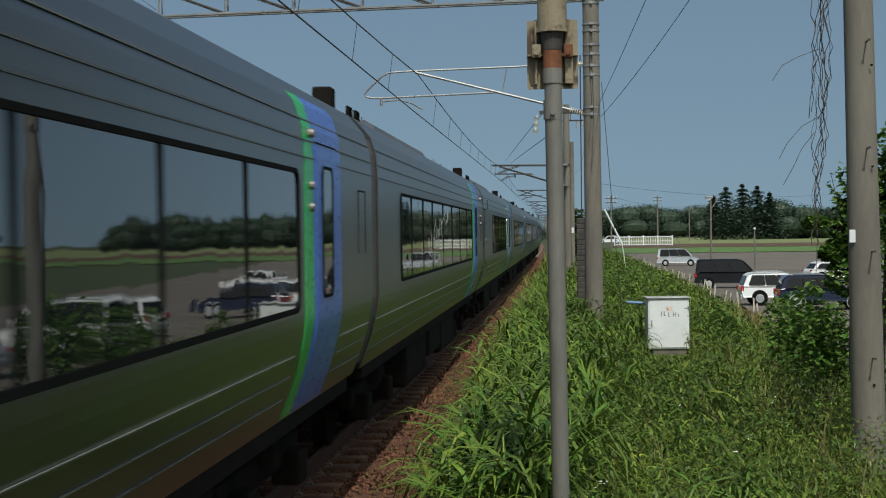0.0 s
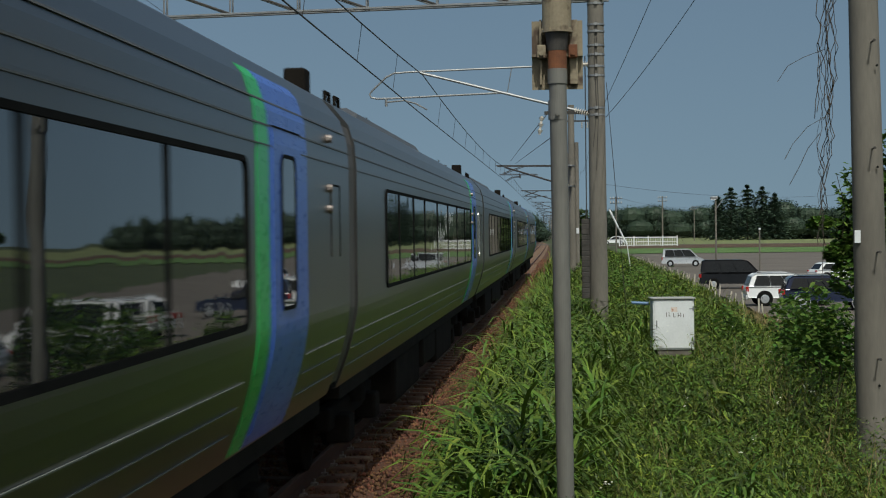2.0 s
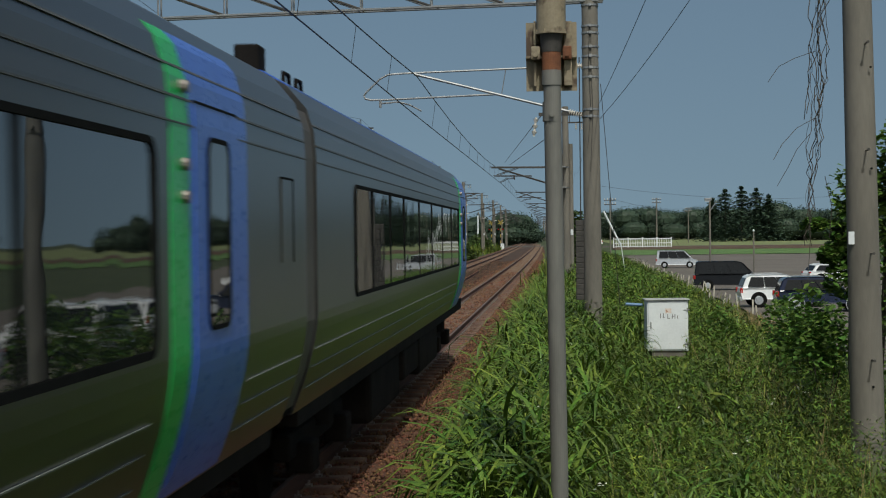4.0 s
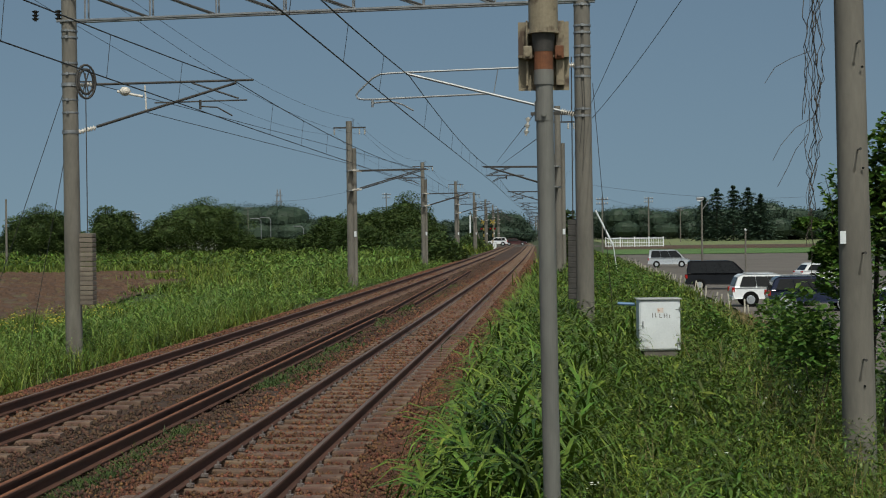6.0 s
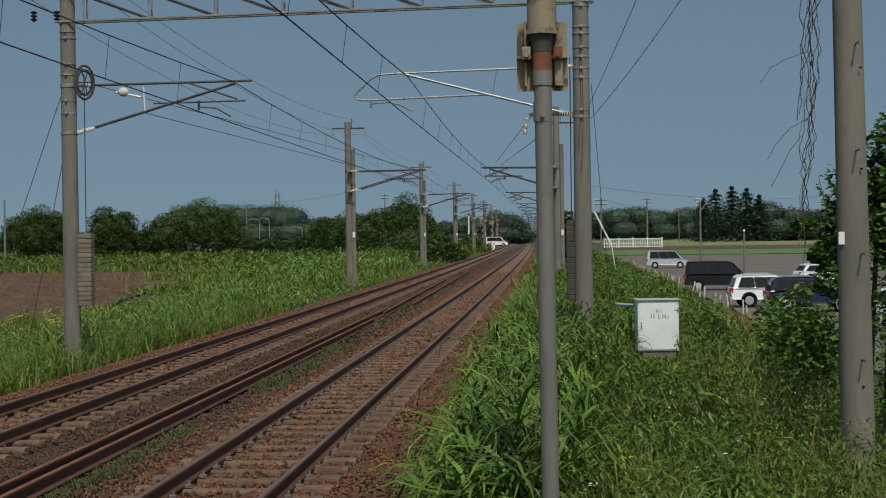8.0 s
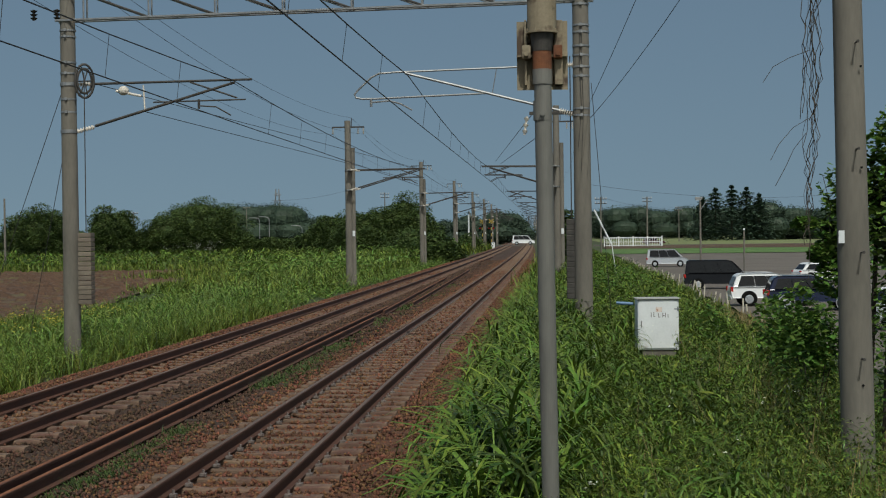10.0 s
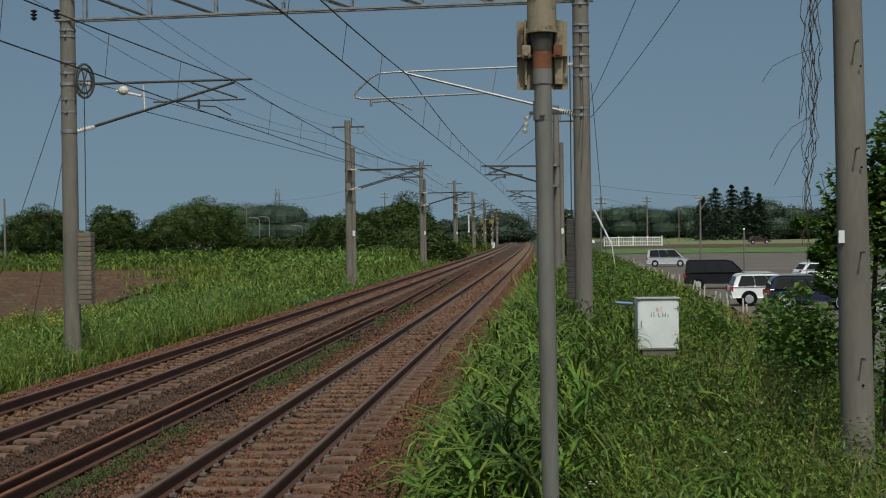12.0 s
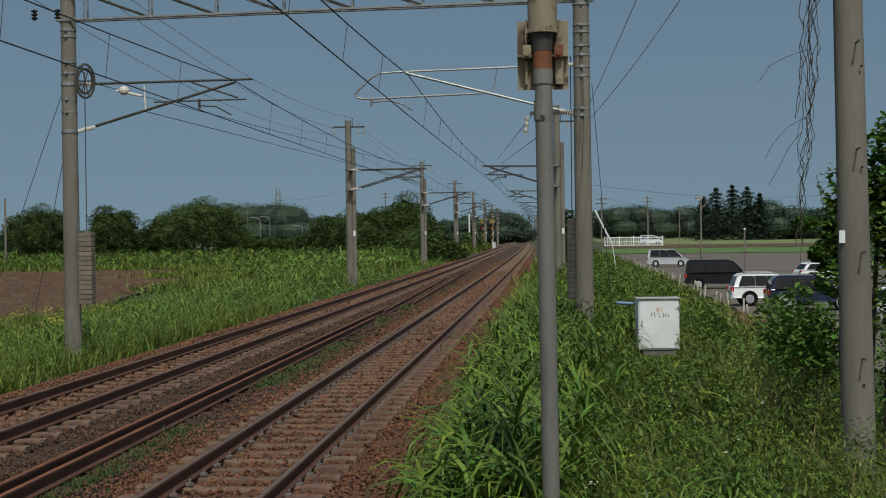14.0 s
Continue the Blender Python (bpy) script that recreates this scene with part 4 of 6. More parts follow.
        a, b = ([bm.verts.new((s * (HALF + o), y, z)) for y, z in rounded(d0 + 0.38, d0 + 0.85, 1.91, 2.87, 0.08)] for o in (0.005, 0.017))
        bm.faces.new(b)
        for i in range(len(a)):
            bm.faces.new((a[i], a[(i + 1) % len(a)], b[(i + 1) % len(a)], b[i]))
        bmesh.ops.recalc_face_normals(bm, faces=bm.faces[:])
        part("door_window", bm, GLASS_DARK, parent)
    ly = CAR - 6.0 if service else d0 - 0.12 if lamps == "door" else CAR - 1.36
    for z in (2.57, 2.73, 3.11):
        for s in (1, -1):
            bm = bmesh.new()
            rod(bm, (s * (HALF - 0.03), ly, z), (s * (HALF + 0.035), ly, z), 0.036, 0.03, 10)
            part("marker_lamp", bm, CLIP, c)
    if not cab:
        hatch = plates("hatch", [(CAR - 1.25, CAR - 0.85, 2.2, 2.75)], STAINLESS, both, out=0.01)
        for span in ((CAR - 1.25, CAR - 0.83, 2.75, 2.765), (CAR - 0.85, CAR - 0.83, 2.2, 2.75)):
            plates("hatch_seal", [span], RUBBER, hatch, out=0.014)
    # roof gear
    bm = bmesh.new()
    box(bm, 0.68, 0.88, 0.8, 1.1, 3.5, 3.9, 0.02)
    part("exhaust_pipe", bm, UNDER, c, "sooty brown exhaust outlet")
    if not cab:
        bm = bmesh.new()
        for a, b, half, z in ((2.4, 9.7, 1.14, 3.47), (2.9, 9.2, 1.06, 3.64), (3.3, 8.8, 0.9, 3.73)):
            for x, y in ((-half, a), (half, a), (half, b), (-half, b)):
                bm.verts.new((x, y, z))
        bm.verts.ensure_lookup_table()
        v = bm.verts
        for k in (0, 4):
            for i in range(4):
                bm.faces.new((v[k + i], v[k + (i + 1) % 4], v[k + 4 + (i + 1) % 4], v[k + 4 + i]))
        bm.faces.new(v[8:12])
        bmesh.ops.recalc_face_normals(bm, faces=bm.faces[:])
        part("roof_unit", bm, ROOF_GREY, c, "low grey air conditioning hump")
    for a, b, h in ((11.4, 12.6, 0.06), (14.0, 15.6, 0.04)):
        bm = bmesh.new()
        box(bm, -0.7, 0.7, a, b, 3.6, 3.72 + h, 0.03)
        part("roof_box", bm, DARK_STEEL, c)
    for y in (1.5, 2.1):
        bm = bmesh.new()
        tube(bm, [(0.95, y, 3.55), (0.95, y, 3.74), (0.95, y + 0.25, 3.74), (0.95, y + 0.3, 3.58)], 0.02)
        part("roof_pipe", bm, UNDER, c)
    # underfloor
    bm = bmesh.new()
    box(bm, -1.2, 1.2, y0 + 0.3, y1 - 0.3, 0.9, 1.1)
    part("floor_frame", bm, UNDER, c)
    for a, b, x, z in ((5.6, 8.6, 1.14, 0.3), (9.0, 11.0, 1.16, 0.45), (11.4, 14.6, 1.14, 0.32)):
        bm = bmesh.new()
        box(bm, -x, x, a, b, z, 0.9, 0.06)
        part("equipment_case", bm, UNDER, c)
    for y in (3.3, CAR - 3.3):
        bogie(c, y)
    # bellows to the next carriage
    bm = bmesh.new()
    for i in range(7):
        y = -0.27 + 0.09 * i
        k = 0.0 if i % 2 else 0.05
        box(bm, -1.22 + k, 1.22 - k, y - 0.04, y + 0.04, 1.05, 3.42 - k, 0.01)
    part("bellows", bm, RUBBER, c, "dark folded gangway bellows")
    for s in (1, -1):
        bm = bmesh.new()
        zs = [1.1, 1.36, 1.58, 1.75, 2.95, 3.15, 3.3]
        sweep(bm, [(s * (side_x(z) - 0.02), z) for z in zs] + [(s * (side_x(z) - 0.06), z) for z in reversed(zs)], -0.22, 0.24)
        part("gap_cover", bm, GAP_BROWN, c)
    return c


TAIL_CAR = make_carriage(True)
PLAIN_CAR = make_carriage(False)
HATCH_CAR = make_carriage(False, lamps="hatch")
SLIM_CAR = make_carriage(False, slim=True)
SERVICE_CAR = make_carriage(False, True)
CARRIAGES = [PLAIN_CAR, copy_thing(PLAIN_CAR, pose(0, 0, 0)), HATCH_CAR, SERVICE_CAR, copy_thing(HATCH_CAR, pose(0, 0, 0)), SLIM_CAR,
             copy_thing(HATCH_CAR, pose(0, 0, 0)), copy_thing(PLAIN_CAR, pose(0, 0, 0)), TAIL_CAR]
SPEED, GAP_AT_START = 31.62, 15.1

# ---- near things on the bank ----
def make_sign_post():
    p = thing("sign_post", "grey steel pipe post carrying a weathered sign seen from behind", "sign post", pose(-0.075, 10.4, 0))
    bm = bmesh.new()
    rod(bm, (0.035, 0, -0.4), (0, 0, 3.62), 0.058, 0.058, 28)
    part("pipe", bm, PIPE_PAINT, p, smooth=False)
    bm = bmesh.new()
    rod(bm, (0, 0, 3.12), (0, 0, 3.25), 0.063, 0.063, 24)
    rod(bm, (0, -0.05, 3.16), (0, -0.085, 3.16), 0.016, 0.016, 8)
    part("collar", bm, PIPE_PAINT, p)
    bm = bmesh.new()
    rod(bm, (0, 0, 3.46), (0, 0, 3.58), 0.064, 0.064, 24)
    part("rust_ring", bm, RUST, p, "rusted orange ring")
    bm = bmesh.new()
    rod(bm, (0, 0, 3.58), (0, 0, 3.7), 0.066, 0.078, 24)
    part("reducer", bm, DARK_STEEL, p)
    bm = bmesh.new()
    rod(bm, (0, 0, 3.36), (0, 0, 3.46), 0.066, 0.066, 24)
    part("sleeve", bm, PIPE_PAINT, p)
    bm = bmesh.new()
    rod(bm, (0, 0, 3.70), (0, 0, 3.715), 0.105, 0.105, 28)
    rod(bm, (0, 0, 3.715), (0, 0, 4.3), 0.098, 0.098, 28)
    for i in range(8):
        a = i * math.tau / 8 + 0.3
        rod(bm, (0.1 * math.cos(a), 0.1 * math.sin(a), 3.7), (0.1 * math.cos(a), 0.1 * math.sin(a), 3.73), 0.008, 0.008, 6)
    part("upper_tube", bm, PLATE, p, "thicker weathered beige upper tube")
    bm = bmesh.new()
    box(bm, -0.17, 0.17, 0.075, 0.079, 3.33, 3.79)
    part("sign_plate", bm, PLATE, p, "dirty beige sign plate back with rust stains")
    for s in (-1, 1):
        bm = bmesh.new()
        box(bm, s * 0.095 - 0.012, s * 0.095 + 0.03 * s + 0.012, 0.02, 0.075, 3.36, 3.79, 0.004)
        part("stiffener", bm, PLATE, p)
        bm = bmesh.new()
        box(bm, s * 0.105 - 0.03, s * 0.105 + 0.03, -0.03, 0.03, 3.53, 3.62, 0.008)
        rod(bm, (s * 0.105, -0.03, 3.56), (s * 0.105, -0.06, 3.56), 0.016, 0.016, 6)
        part("clamp", bm, RUST if s > 0 else PLATE, p)
    bm = bmesh.new()
    box(bm, -0.17, 0.17, 0.0, 0.07, 3.545, 3.56)
    part("clamp_bar", bm, PLATE, p)


def make_near_pole():
    p = thing("utility_pole", "tapered grey concrete utility pole with step bolts", "utility pole", pose(2.855, 15, 0))
    bm = bmesh.new()
    rod(bm, (0.02, 0, -1.0), (-0.17, 0, 10.5), 0.165, 0.105, 64)
    part("pole", bm, CONCRETE, p)
    for i, z in enumerate((1.15, 2.15, 3.12, 4.12, 5.1)):
        bm = bmesh.new()
        x = -0.018 * z + (0.02 if i % 2 else 0.0)
        y = -0.152 + z * 0.005
        rod(bm, (x + 0.03, y + 0.02, z), (x + 0.03, y - 0.13, z + 0.004), 0.008, 0.008, 8)
        rod(bm, (x + 0.03, y - 0.13, z + 0.004), (x + 0.03, y - 0.145, z + 0.004), 0.014, 0.014, 8)
        part("step_bolt", bm, DARK_STEEL, p)
    for z in (0.9, 2.95, 3.9):
        bm = bmesh.new()
        rod(bm, (0.02, -0.15, z), (0.02, -0.168, z), 0.011, 0.011, 8)
        part("bolt_hole_plug", bm, RUBBER, p)
    bm = bmesh.new()
    box(bm, -0.19, -0.135, -0.12, -0.11, 2.24, 2.36, 0.0)
    part("tag", bm, WHITE_PAINT, p, "small pale metal tag")


def make_cabinet():
    c = thing("relay_cabinet", "white painted steel trackside cabinet in the grass", "cabinet", pose(1.92, 30, 0.0, 0, 0, 3))
    bm = bmesh.new()
    box(bm, -0.39, 0.39, -0.28, 0.28, 0.12, 1.08, 0.012)
    part("body", bm, WHITE_PAINT, c)
    bm = bmesh.new()
    box(bm, -0.42, 0.42, -0.33, 0.31, 1.085, 1.105, 0.006)
    part("roof_lip", bm, mat("grey_lid_paint", (0.3, 0.3, 0.29), (0.42, 0.42, 0.4), 4, 0.6), c)
    bm = bmesh.new()
    box(bm, -0.365, 0.365, -0.296, -0.282, 0.15, 1.06, 0.006)
    door = part("door", bm, WHITE_PAINT, c)
    bm = bmesh.new()
    box(bm, -0.33, -0.31, -0.32, -0.298, 0.55, 0.68, 0.004)
    part("handle", bm, GALV, door)
    for z in (0.25, 0.9):
        bm = bmesh.new()
        rod(bm, (0.37, -0.29, z - 0.04), (0.37, -0.29, z + 0.04), 0.014, 0.014, 8)
        rod(bm, (0.3, -0.3, z), (0.42, -0.3, z), 0.008, 0.008, 6)
        part("hinge", bm, GALV, door)
    # worn lettering that cannot be made out, as bars, and a small plate above it
    for x, w, z, h in ((-0.135, 0.012, 0.79, 0.09), (-0.085, 0.012, 0.80, 0.08), (-0.075, 0.035, 0.76, 0.012), (0.0, 0.012, 0.78, 0.085), (0.025, 0.03, 0.745, 0.012),
                       (0.085, 0.012, 0.78, 0.085), (0.105, 0.035, 0.775, 0.012), (0.135, 0.012, 0.78, 0.085), (0.185, 0.012, 0.765, 0.06)):
        bm = bmesh.new()
        box(bm, x - w / 2, x + w / 2, -0.2985, -0.2965, z - h / 2, z + h / 2)
        part("lettering_bar", bm, MARK, door)
    bm = bmesh.new()
    box(bm, -0.05, 0.07, -0.2985, -0.2965, 0.84, 0.93)
    part("notice_plate", bm, mat("faded_notice", (0.6, 0.5, 0.45), (0.7, 0.62, 0.55), 9, 0.6, spots=((0.4, 0.2, 0.12), 20, 0.55)), door)
    bm = bmesh.new()
    box(bm, -0.3, 0.36, -0.25, 0.25, -0.25, 0.12, 0.01)
    part("plinth", bm, CONCRETE, c)
    bm = bmesh.new()
    rod(bm, (-0.42, 0.2, 0.98), (-0.75, 0.2, 1.0), 0.03, 0.03, 8)
    part("conduit", bm, mat("blue_conduit", (0.08, 0.16, 0.3), (0.12, 0.22, 0.38), 5, 0.5), c)


def stake(x, y, h, lean_x, lean_y, m):
    s = thing("fence_stake", "weathered pale wooden stake at the lot's edge", "stake", pose(x, y, ground(x, y), lean_x, lean_y, 0), group="stakes along the lot")
    bm = bmesh.new()
    box(bm, -0.035, 0.035, -0.035, 0.035, -0.2, h, 0.008)
    part("post", bm, m, s)


def make_stakes():
    rng = random.Random(8)
    m = mat("pale_weathered_wood", (0.42, 0.38, 0.31), (0.6, 0.55, 0.46), 4, 0.9, stretch=(1, 1, 0.2))
    for i in range(34):
        y = 66 + 4.1 * i
        stake(8.75 + rng.uniform(-0.25, 0.25), y, rng.uniform(0.6, 0.95), rng.uniform(-5, 5), rng.uniform(-12, 12), m)


def lamp_pole(x, y, h, r, kind, label):
    p = thing("lot_pole", label, "pole", pose(x, y, ground(x, y)))
    bm = bmesh.new()
    rod(bm, (0, 0, -0.3), (0, 0, h), r, r * 0.8, 12)
    part("shaft", bm, CONCRETE, p)
    if kind == "lamp":
        bm = bmesh.new()
        box(bm, -0.35, 0.15, -0.12, 0.12, h - 0.1, h + 0.08, 0.03)
        part("lamp_head", bm, GALV, p)
        bm = bmesh.new()
        box(bm, -0.3, 0.05, -0.1, 0.1, h - 0.16, h - 0.11, 0.01)
        part("lamp_glass", bm, LAMP_CLEAR, p)
        bm = bmesh.new()
        rod(bm, (-0.05, 0, h - 0.9), (0.5, 0, h - 0.1), 0.03, 0.03, 6)
        part("arm", bm, GALV, p)
    else:
        bm = bmesh.new()
        ball(bm, (0, 0, h + 0.03), 0.075, 1, 1)
        part("cap", bm, WHITE_PAINT, p)


def far_pole(x, y, h, label="thin far utility pole with crossarms", arms=2, r=0.15, z0=None):
    p = thing("far_utility_pole", label, "utility pole", pose(x, y, ground(x, y) if z0 is None else z0), group="far utility poles")
    bm = bmesh.new()
    rod(bm, (0, 0, -0.5), (0, 0, h), r, r * 0.65, 10)
    part("pole", bm, CONCRETE, p)
    for k in range(arms):
        bm = bmesh.new()
        box(bm, -0.95, 0.95, -0.05, 0.05, h - 0.4 - 0.7 * k, h - 0.28 - 0.7 * k)
        part("crossarm", bm, DARK_STEEL, p)
        for dx in (-0.85, -0.4, 0.4, 0.85):
            bm = bmesh.new()
            rod(bm, (dx, 0, h - 0.28 - 0.7 * k), (dx, 0, h - 0.02 - 0.7 * k), 0.06, 0.05, 6)
            part("insulator", bm, PORCELAIN, p)
    return p


def at(px, depth):
    """Sideways place of something seen px/2750 off the line's vanishing point at that depth."""
    return depth * math.tan(math.atan((px + 199) / 2750) - 0.0726)


def make_far_things():
    far_pole(at(164, 330), 330, 10.2, "grey utility pole with transformer and guys", 2, 0.2)
    for dx in (3.2, 4.6, -2.2):
        wire("guy_wire", [(at(164, 330), 330, 7.5), (at(164, 330) + dx, 330, -0.4)], 0.03, "far guy wire of a pole", "guy wires")
    far_pole(at(82, 250), 250, 9.6)
    far_pole(at(220, 420), 420, 9.5)
    far_pole(at(-545, 420), 420, 11.5, arms=1)
    far_pole(at(-300, 330), 330, 12.4)
    far_pole(at(-745, 300), 300, 8.5)
    far_pole(at(-973, 170), 170, 8.0, arms=0)
    far_pole(at(-230, 500), 500, 15)
    lamp_pole(at(258, 106), 106, 6.2, 0.075, "lamp", "tall slim grey lamp pole at the lot's edge")
    lamp_pole(at(335, 86), 86, 4.0, 0.05, "pole", "slim grey pole with a white cap")
    wire("far_wire", sag((at(60, 330), 330, 12.5), (at(470, 420), 420, 11.5), 1.5), 0.03, "far power wire over the woods", "far wires")
    wire("far_wire", sag((at(82, 250), 250, 8.0), (at(220, 420), 420, 9.0), 1.0), 0.022, "far power wire over the woods", "far wires")
    wire("far_wire", sag((at(-488, 420), 420, 12.0), (at(-365, 420), 420, 14.5), 0.6), 0.03, "far power wire over the woods", "far wires")
    # white guy guard by the mast
    g = thing("guy_guard", "white plastic sleeve on a mast guy", "guy guard", pose(0, 0, 0))
    bm = bmesh.new()
    rod(bm, (at(70, 75), 75, 3.45), (at(101, 75), 75, 1.75), 0.045, 0.045, 10)
    rod(bm, (at(101, 75), 75, 1.75), (at(113, 75), 75, -0.6), 0.02, 0.02, 6)
    part("sleeve", bm, WHITE_PAINT, g)
    # far street lamps
    for px, h in ((-522, 7.4), (-505, 7.6), (-447, 5.6)):
        y = 330
        x = at(px, y)
        s = thing("street_lamp", "slim far street lamp with a bent arm", "street lamp", pose(x, y, ground(x, y)), group="far street lamps")
        bm = bmesh.new()
        tube(bm, [(0, 0, -0.4), (0, 0, h - 0.6), (-0.3, 0, h - 0.15), (-1.0, 0, h), (-1.6, 0, h)], 0.08, 8)
        part("shaft", bm, GALV, s)
        bm = bmesh.new()
        box(bm, -2.3, -1.5, -0.16, 0.16, h - 0.06, h + 0.08, 0.02)
        part("lamp_head", bm, GALV, s)
    # pylon
    t = thing("pylon", "hazy far lattice power pylon", "pylon", pose(at(-490, 1300), 1300, -2))
    bm = bmesh.new()
    for sx in (-1, 1):
        for sy in (-1, 1):
            rod(bm, (sx * 4, sy * 4, 0), (sx * 1.2, sy * 1.2, 44), 0.35, 0.25, 5)
    for k in range(7):
        z, z2 = 6 * k, 6 * k + 6
        w, w2 = 4 - 2.8 * z / 44, 4 - 2.8 * z2 / 44
        rod(bm, (-w, -w, z), (w2, -w2, z2), 0.2, 0.2, 4)
        rod(bm, (w, -w, z), (-w2, -w2, z2), 0.2, 0.2, 4)
    for z in (34, 39):
        rod(bm, (-3.5, 0, z), (3.5, 0, z), 0.3, 0.3, 5)
    part("lattice", bm, GALV, t)
    # white parapet of the road
    f = thing("road_railing", "white painted steel railing along the road", "railing", pose(at(88, 296), 296, -0.55))
    for z in (0.3, 0.95, 1.7):
        bm = bmesh.new()
        box(bm, 0, 10.8, -0.05, 0.05, z, z + (0.12 if z < 1.5 else 0.2))
        part("rail", bm, WHITE_PAINT, f)
    for i in range(25):
        bm = bmesh.new()
        big = i % 6 == 0
        box(bm, i * 0.45 - (0.12 if big else 0.04), i * 0.45 + (0.12 if big else 0.04), -0.04, 0.04, -0.4, 2.1 if big else 1.7)
        part("post", bm, WHITE_PAINT, f)
    # crossing signals and boxes
    for px, lean in ((-128, 0), (-112, 0)):
        x = at(px, 308)
        s = thing("crossing_signal", "yellow and black level crossing warning post", "crossing signal", pose(x, 308, -0.6), group="crossing signals")
        for i in range(9):
            bm = bmesh.new()
            rod(bm, (0, 0, i * 0.6), (0, 0, i * 0.6 + 0.6), 0.1, 0.1, 10)
            part("band", bm, RUBBER if i % 2 else YELLOW, s)
        for a in (35, -35):
            bm = bmesh.new()
            box(bm, -0.6, 0.6, -0.03, 0.03, -0.1, 0.1, 0, pose(0, -0.12, 5.4, 0, a, 0))
            part("cross_board", bm, YELLOW, s)
        for dx in (-0.45, 0.45):
            bm = bmesh.new()
            rod(bm, (dx, -0.15, 4.0), (dx, 0.0, 4.0), 0.24, 0.24, 14)
            part("lamp_backboard", bm, RUBBER, s)
            bm = bmesh.new()
            rod(bm, (dx, -0.2, 4.0), (dx, -0.15, 4.0), 0.13, 0.13, 12)
            part("lamp_lens", bm, LAMP_RED, s)
    for px in (-131, -109):
        x = at(px, 304)
        s = thing("crossing_box", "small white relay box by the level crossing", "cabinet", pose(x, 304, -0.7), group="crossing boxes")
        bm = bmesh.new()
        box(bm, -0.35, 0.35, -0.25, 0.25, 0, 1.3, 0.03)
        part("body", bm, WHITE_PAINT, s)
        bm = bmesh.new()
        box(bm, -0.4, 0.4, -0.3, 0.3, 1.3, 1.38, 0.02)
        part("lid", bm, GALV, s)
    for px, dx, h in ((-140, 1.2, 7.2), (-152, 0.0, 6.5)):
        x = at(px, 280)
        s = thing("raised_barrier" if dx else "far_post", "pale raised crossing barrier pole" if dx else "pale far concrete post", "pole", pose(x, 280, -0.7))
        bm = bmesh.new()
        rod(bm, (dx, 0, 0), (-dx, 0, h), 0.12 if dx else 0.16, 0.08 if dx else 0.14, 8)
        part("boom" if dx else "shaft", bm, WHITE_PAINT if not dx else CONCRETE, s)
    # low farm buildings under the woods
    for px, y, w, h, roof in ((-655, 330, 8, 3.2, ROOFING), (-615, 345, 10, 3.6, CAR_SILVER)):
        x = at(px, y)
        b = thing("farmhouse", "small pale far farmhouse under the trees", "house", pose(x, y, ground(x, y)), group="far farmhouses")
        bm = bmesh.new()
        box(bm, -w / 2, w / 2, -3, 3, -0.5, h)
        part("wall", bm, LILAC, b)
        bm = bmesh.new()
        sweep(bm, [(-3.5, h), (0, h + 1.7), (3.5, h), (3.5, h + 0.15), (0, h + 1.9), (-3.5, h + 0.15)], -w / 2 - 0.4, w / 2 + 0.4)
        bmesh.ops.rotate(bm, verts=bm.verts[:], matrix=Matrix.Rotation(radians(90), 3, "Z"))
        part("roof", bm, roof, b)
        for i in range(3):
            bm = bmesh.new()
            cx = -w / 3 + i * w / 3
            box(bm, cx - 0.5, cx + 0.5, -3.05, -2.98, 1.0, 2.1)
            part("window", bm, GLASS_DARK, b)


make_sign_post()
make_near_pole()
make_cabinet()
make_stakes()
make_far_things()

# ---- plants ----
RNG = np.random.default_rng(11)


def ribbons(base, head, length, width, droop, seg=4):
    """Arching blades: base (n, 3), heading angle, length, width, droop per blade. Returns verts, quads."""
    n = len(base)
    t = np.linspace(0, 1, seg + 1)
    out = np.sin(t[None] * droop[:, None]) * t[None] ** 0.6
    up = t[None] * np.cos(t[None] * droop[:, None] * 1.05)
    rx, ry = np.cos(head), np.sin(head)
    cx = base[:, 0, None] + out * length[:, None] * rx[:, None]
    cy = base[:, 1, None] + out * length[:, None] * ry[:, None]
    cz = base[:, 2, None] + up * length[:, None]
    w = width[:, None] * (np.array([0.6, 1.0, 0.95, 0.6, 0.06]) if seg == 4 else np.interp(t, [0, 0.3, 0.7, 1], [0.6, 1, 0.8, 0.06]))[None] * 0.5
    twist = RNG.uniform(-0.6, 0.6, n)
    sx, sy = -np.sin(head + twist), np.cos(head + twist)
    L = np.stack([cx + sx[:, None] * w, cy + sy[:, None] * w, cz], -1)
    R = np.stack([cx - sx[:, None] * w, cy - sy[:, None] * w, cz + w * 0.35], -1)
    V = np.stack([L, R], 2).reshape(n, -1, 3)
    q = np.array([(2 * i, 2 * i + 1, 2 * i + 3, 2 * i + 2) for i in range(seg)])
    F = q[None] + (np.arange(n) * 2 * (seg + 1))[:, None, None]
    return V.reshape(-1, 3), F.reshape(-1, 4)


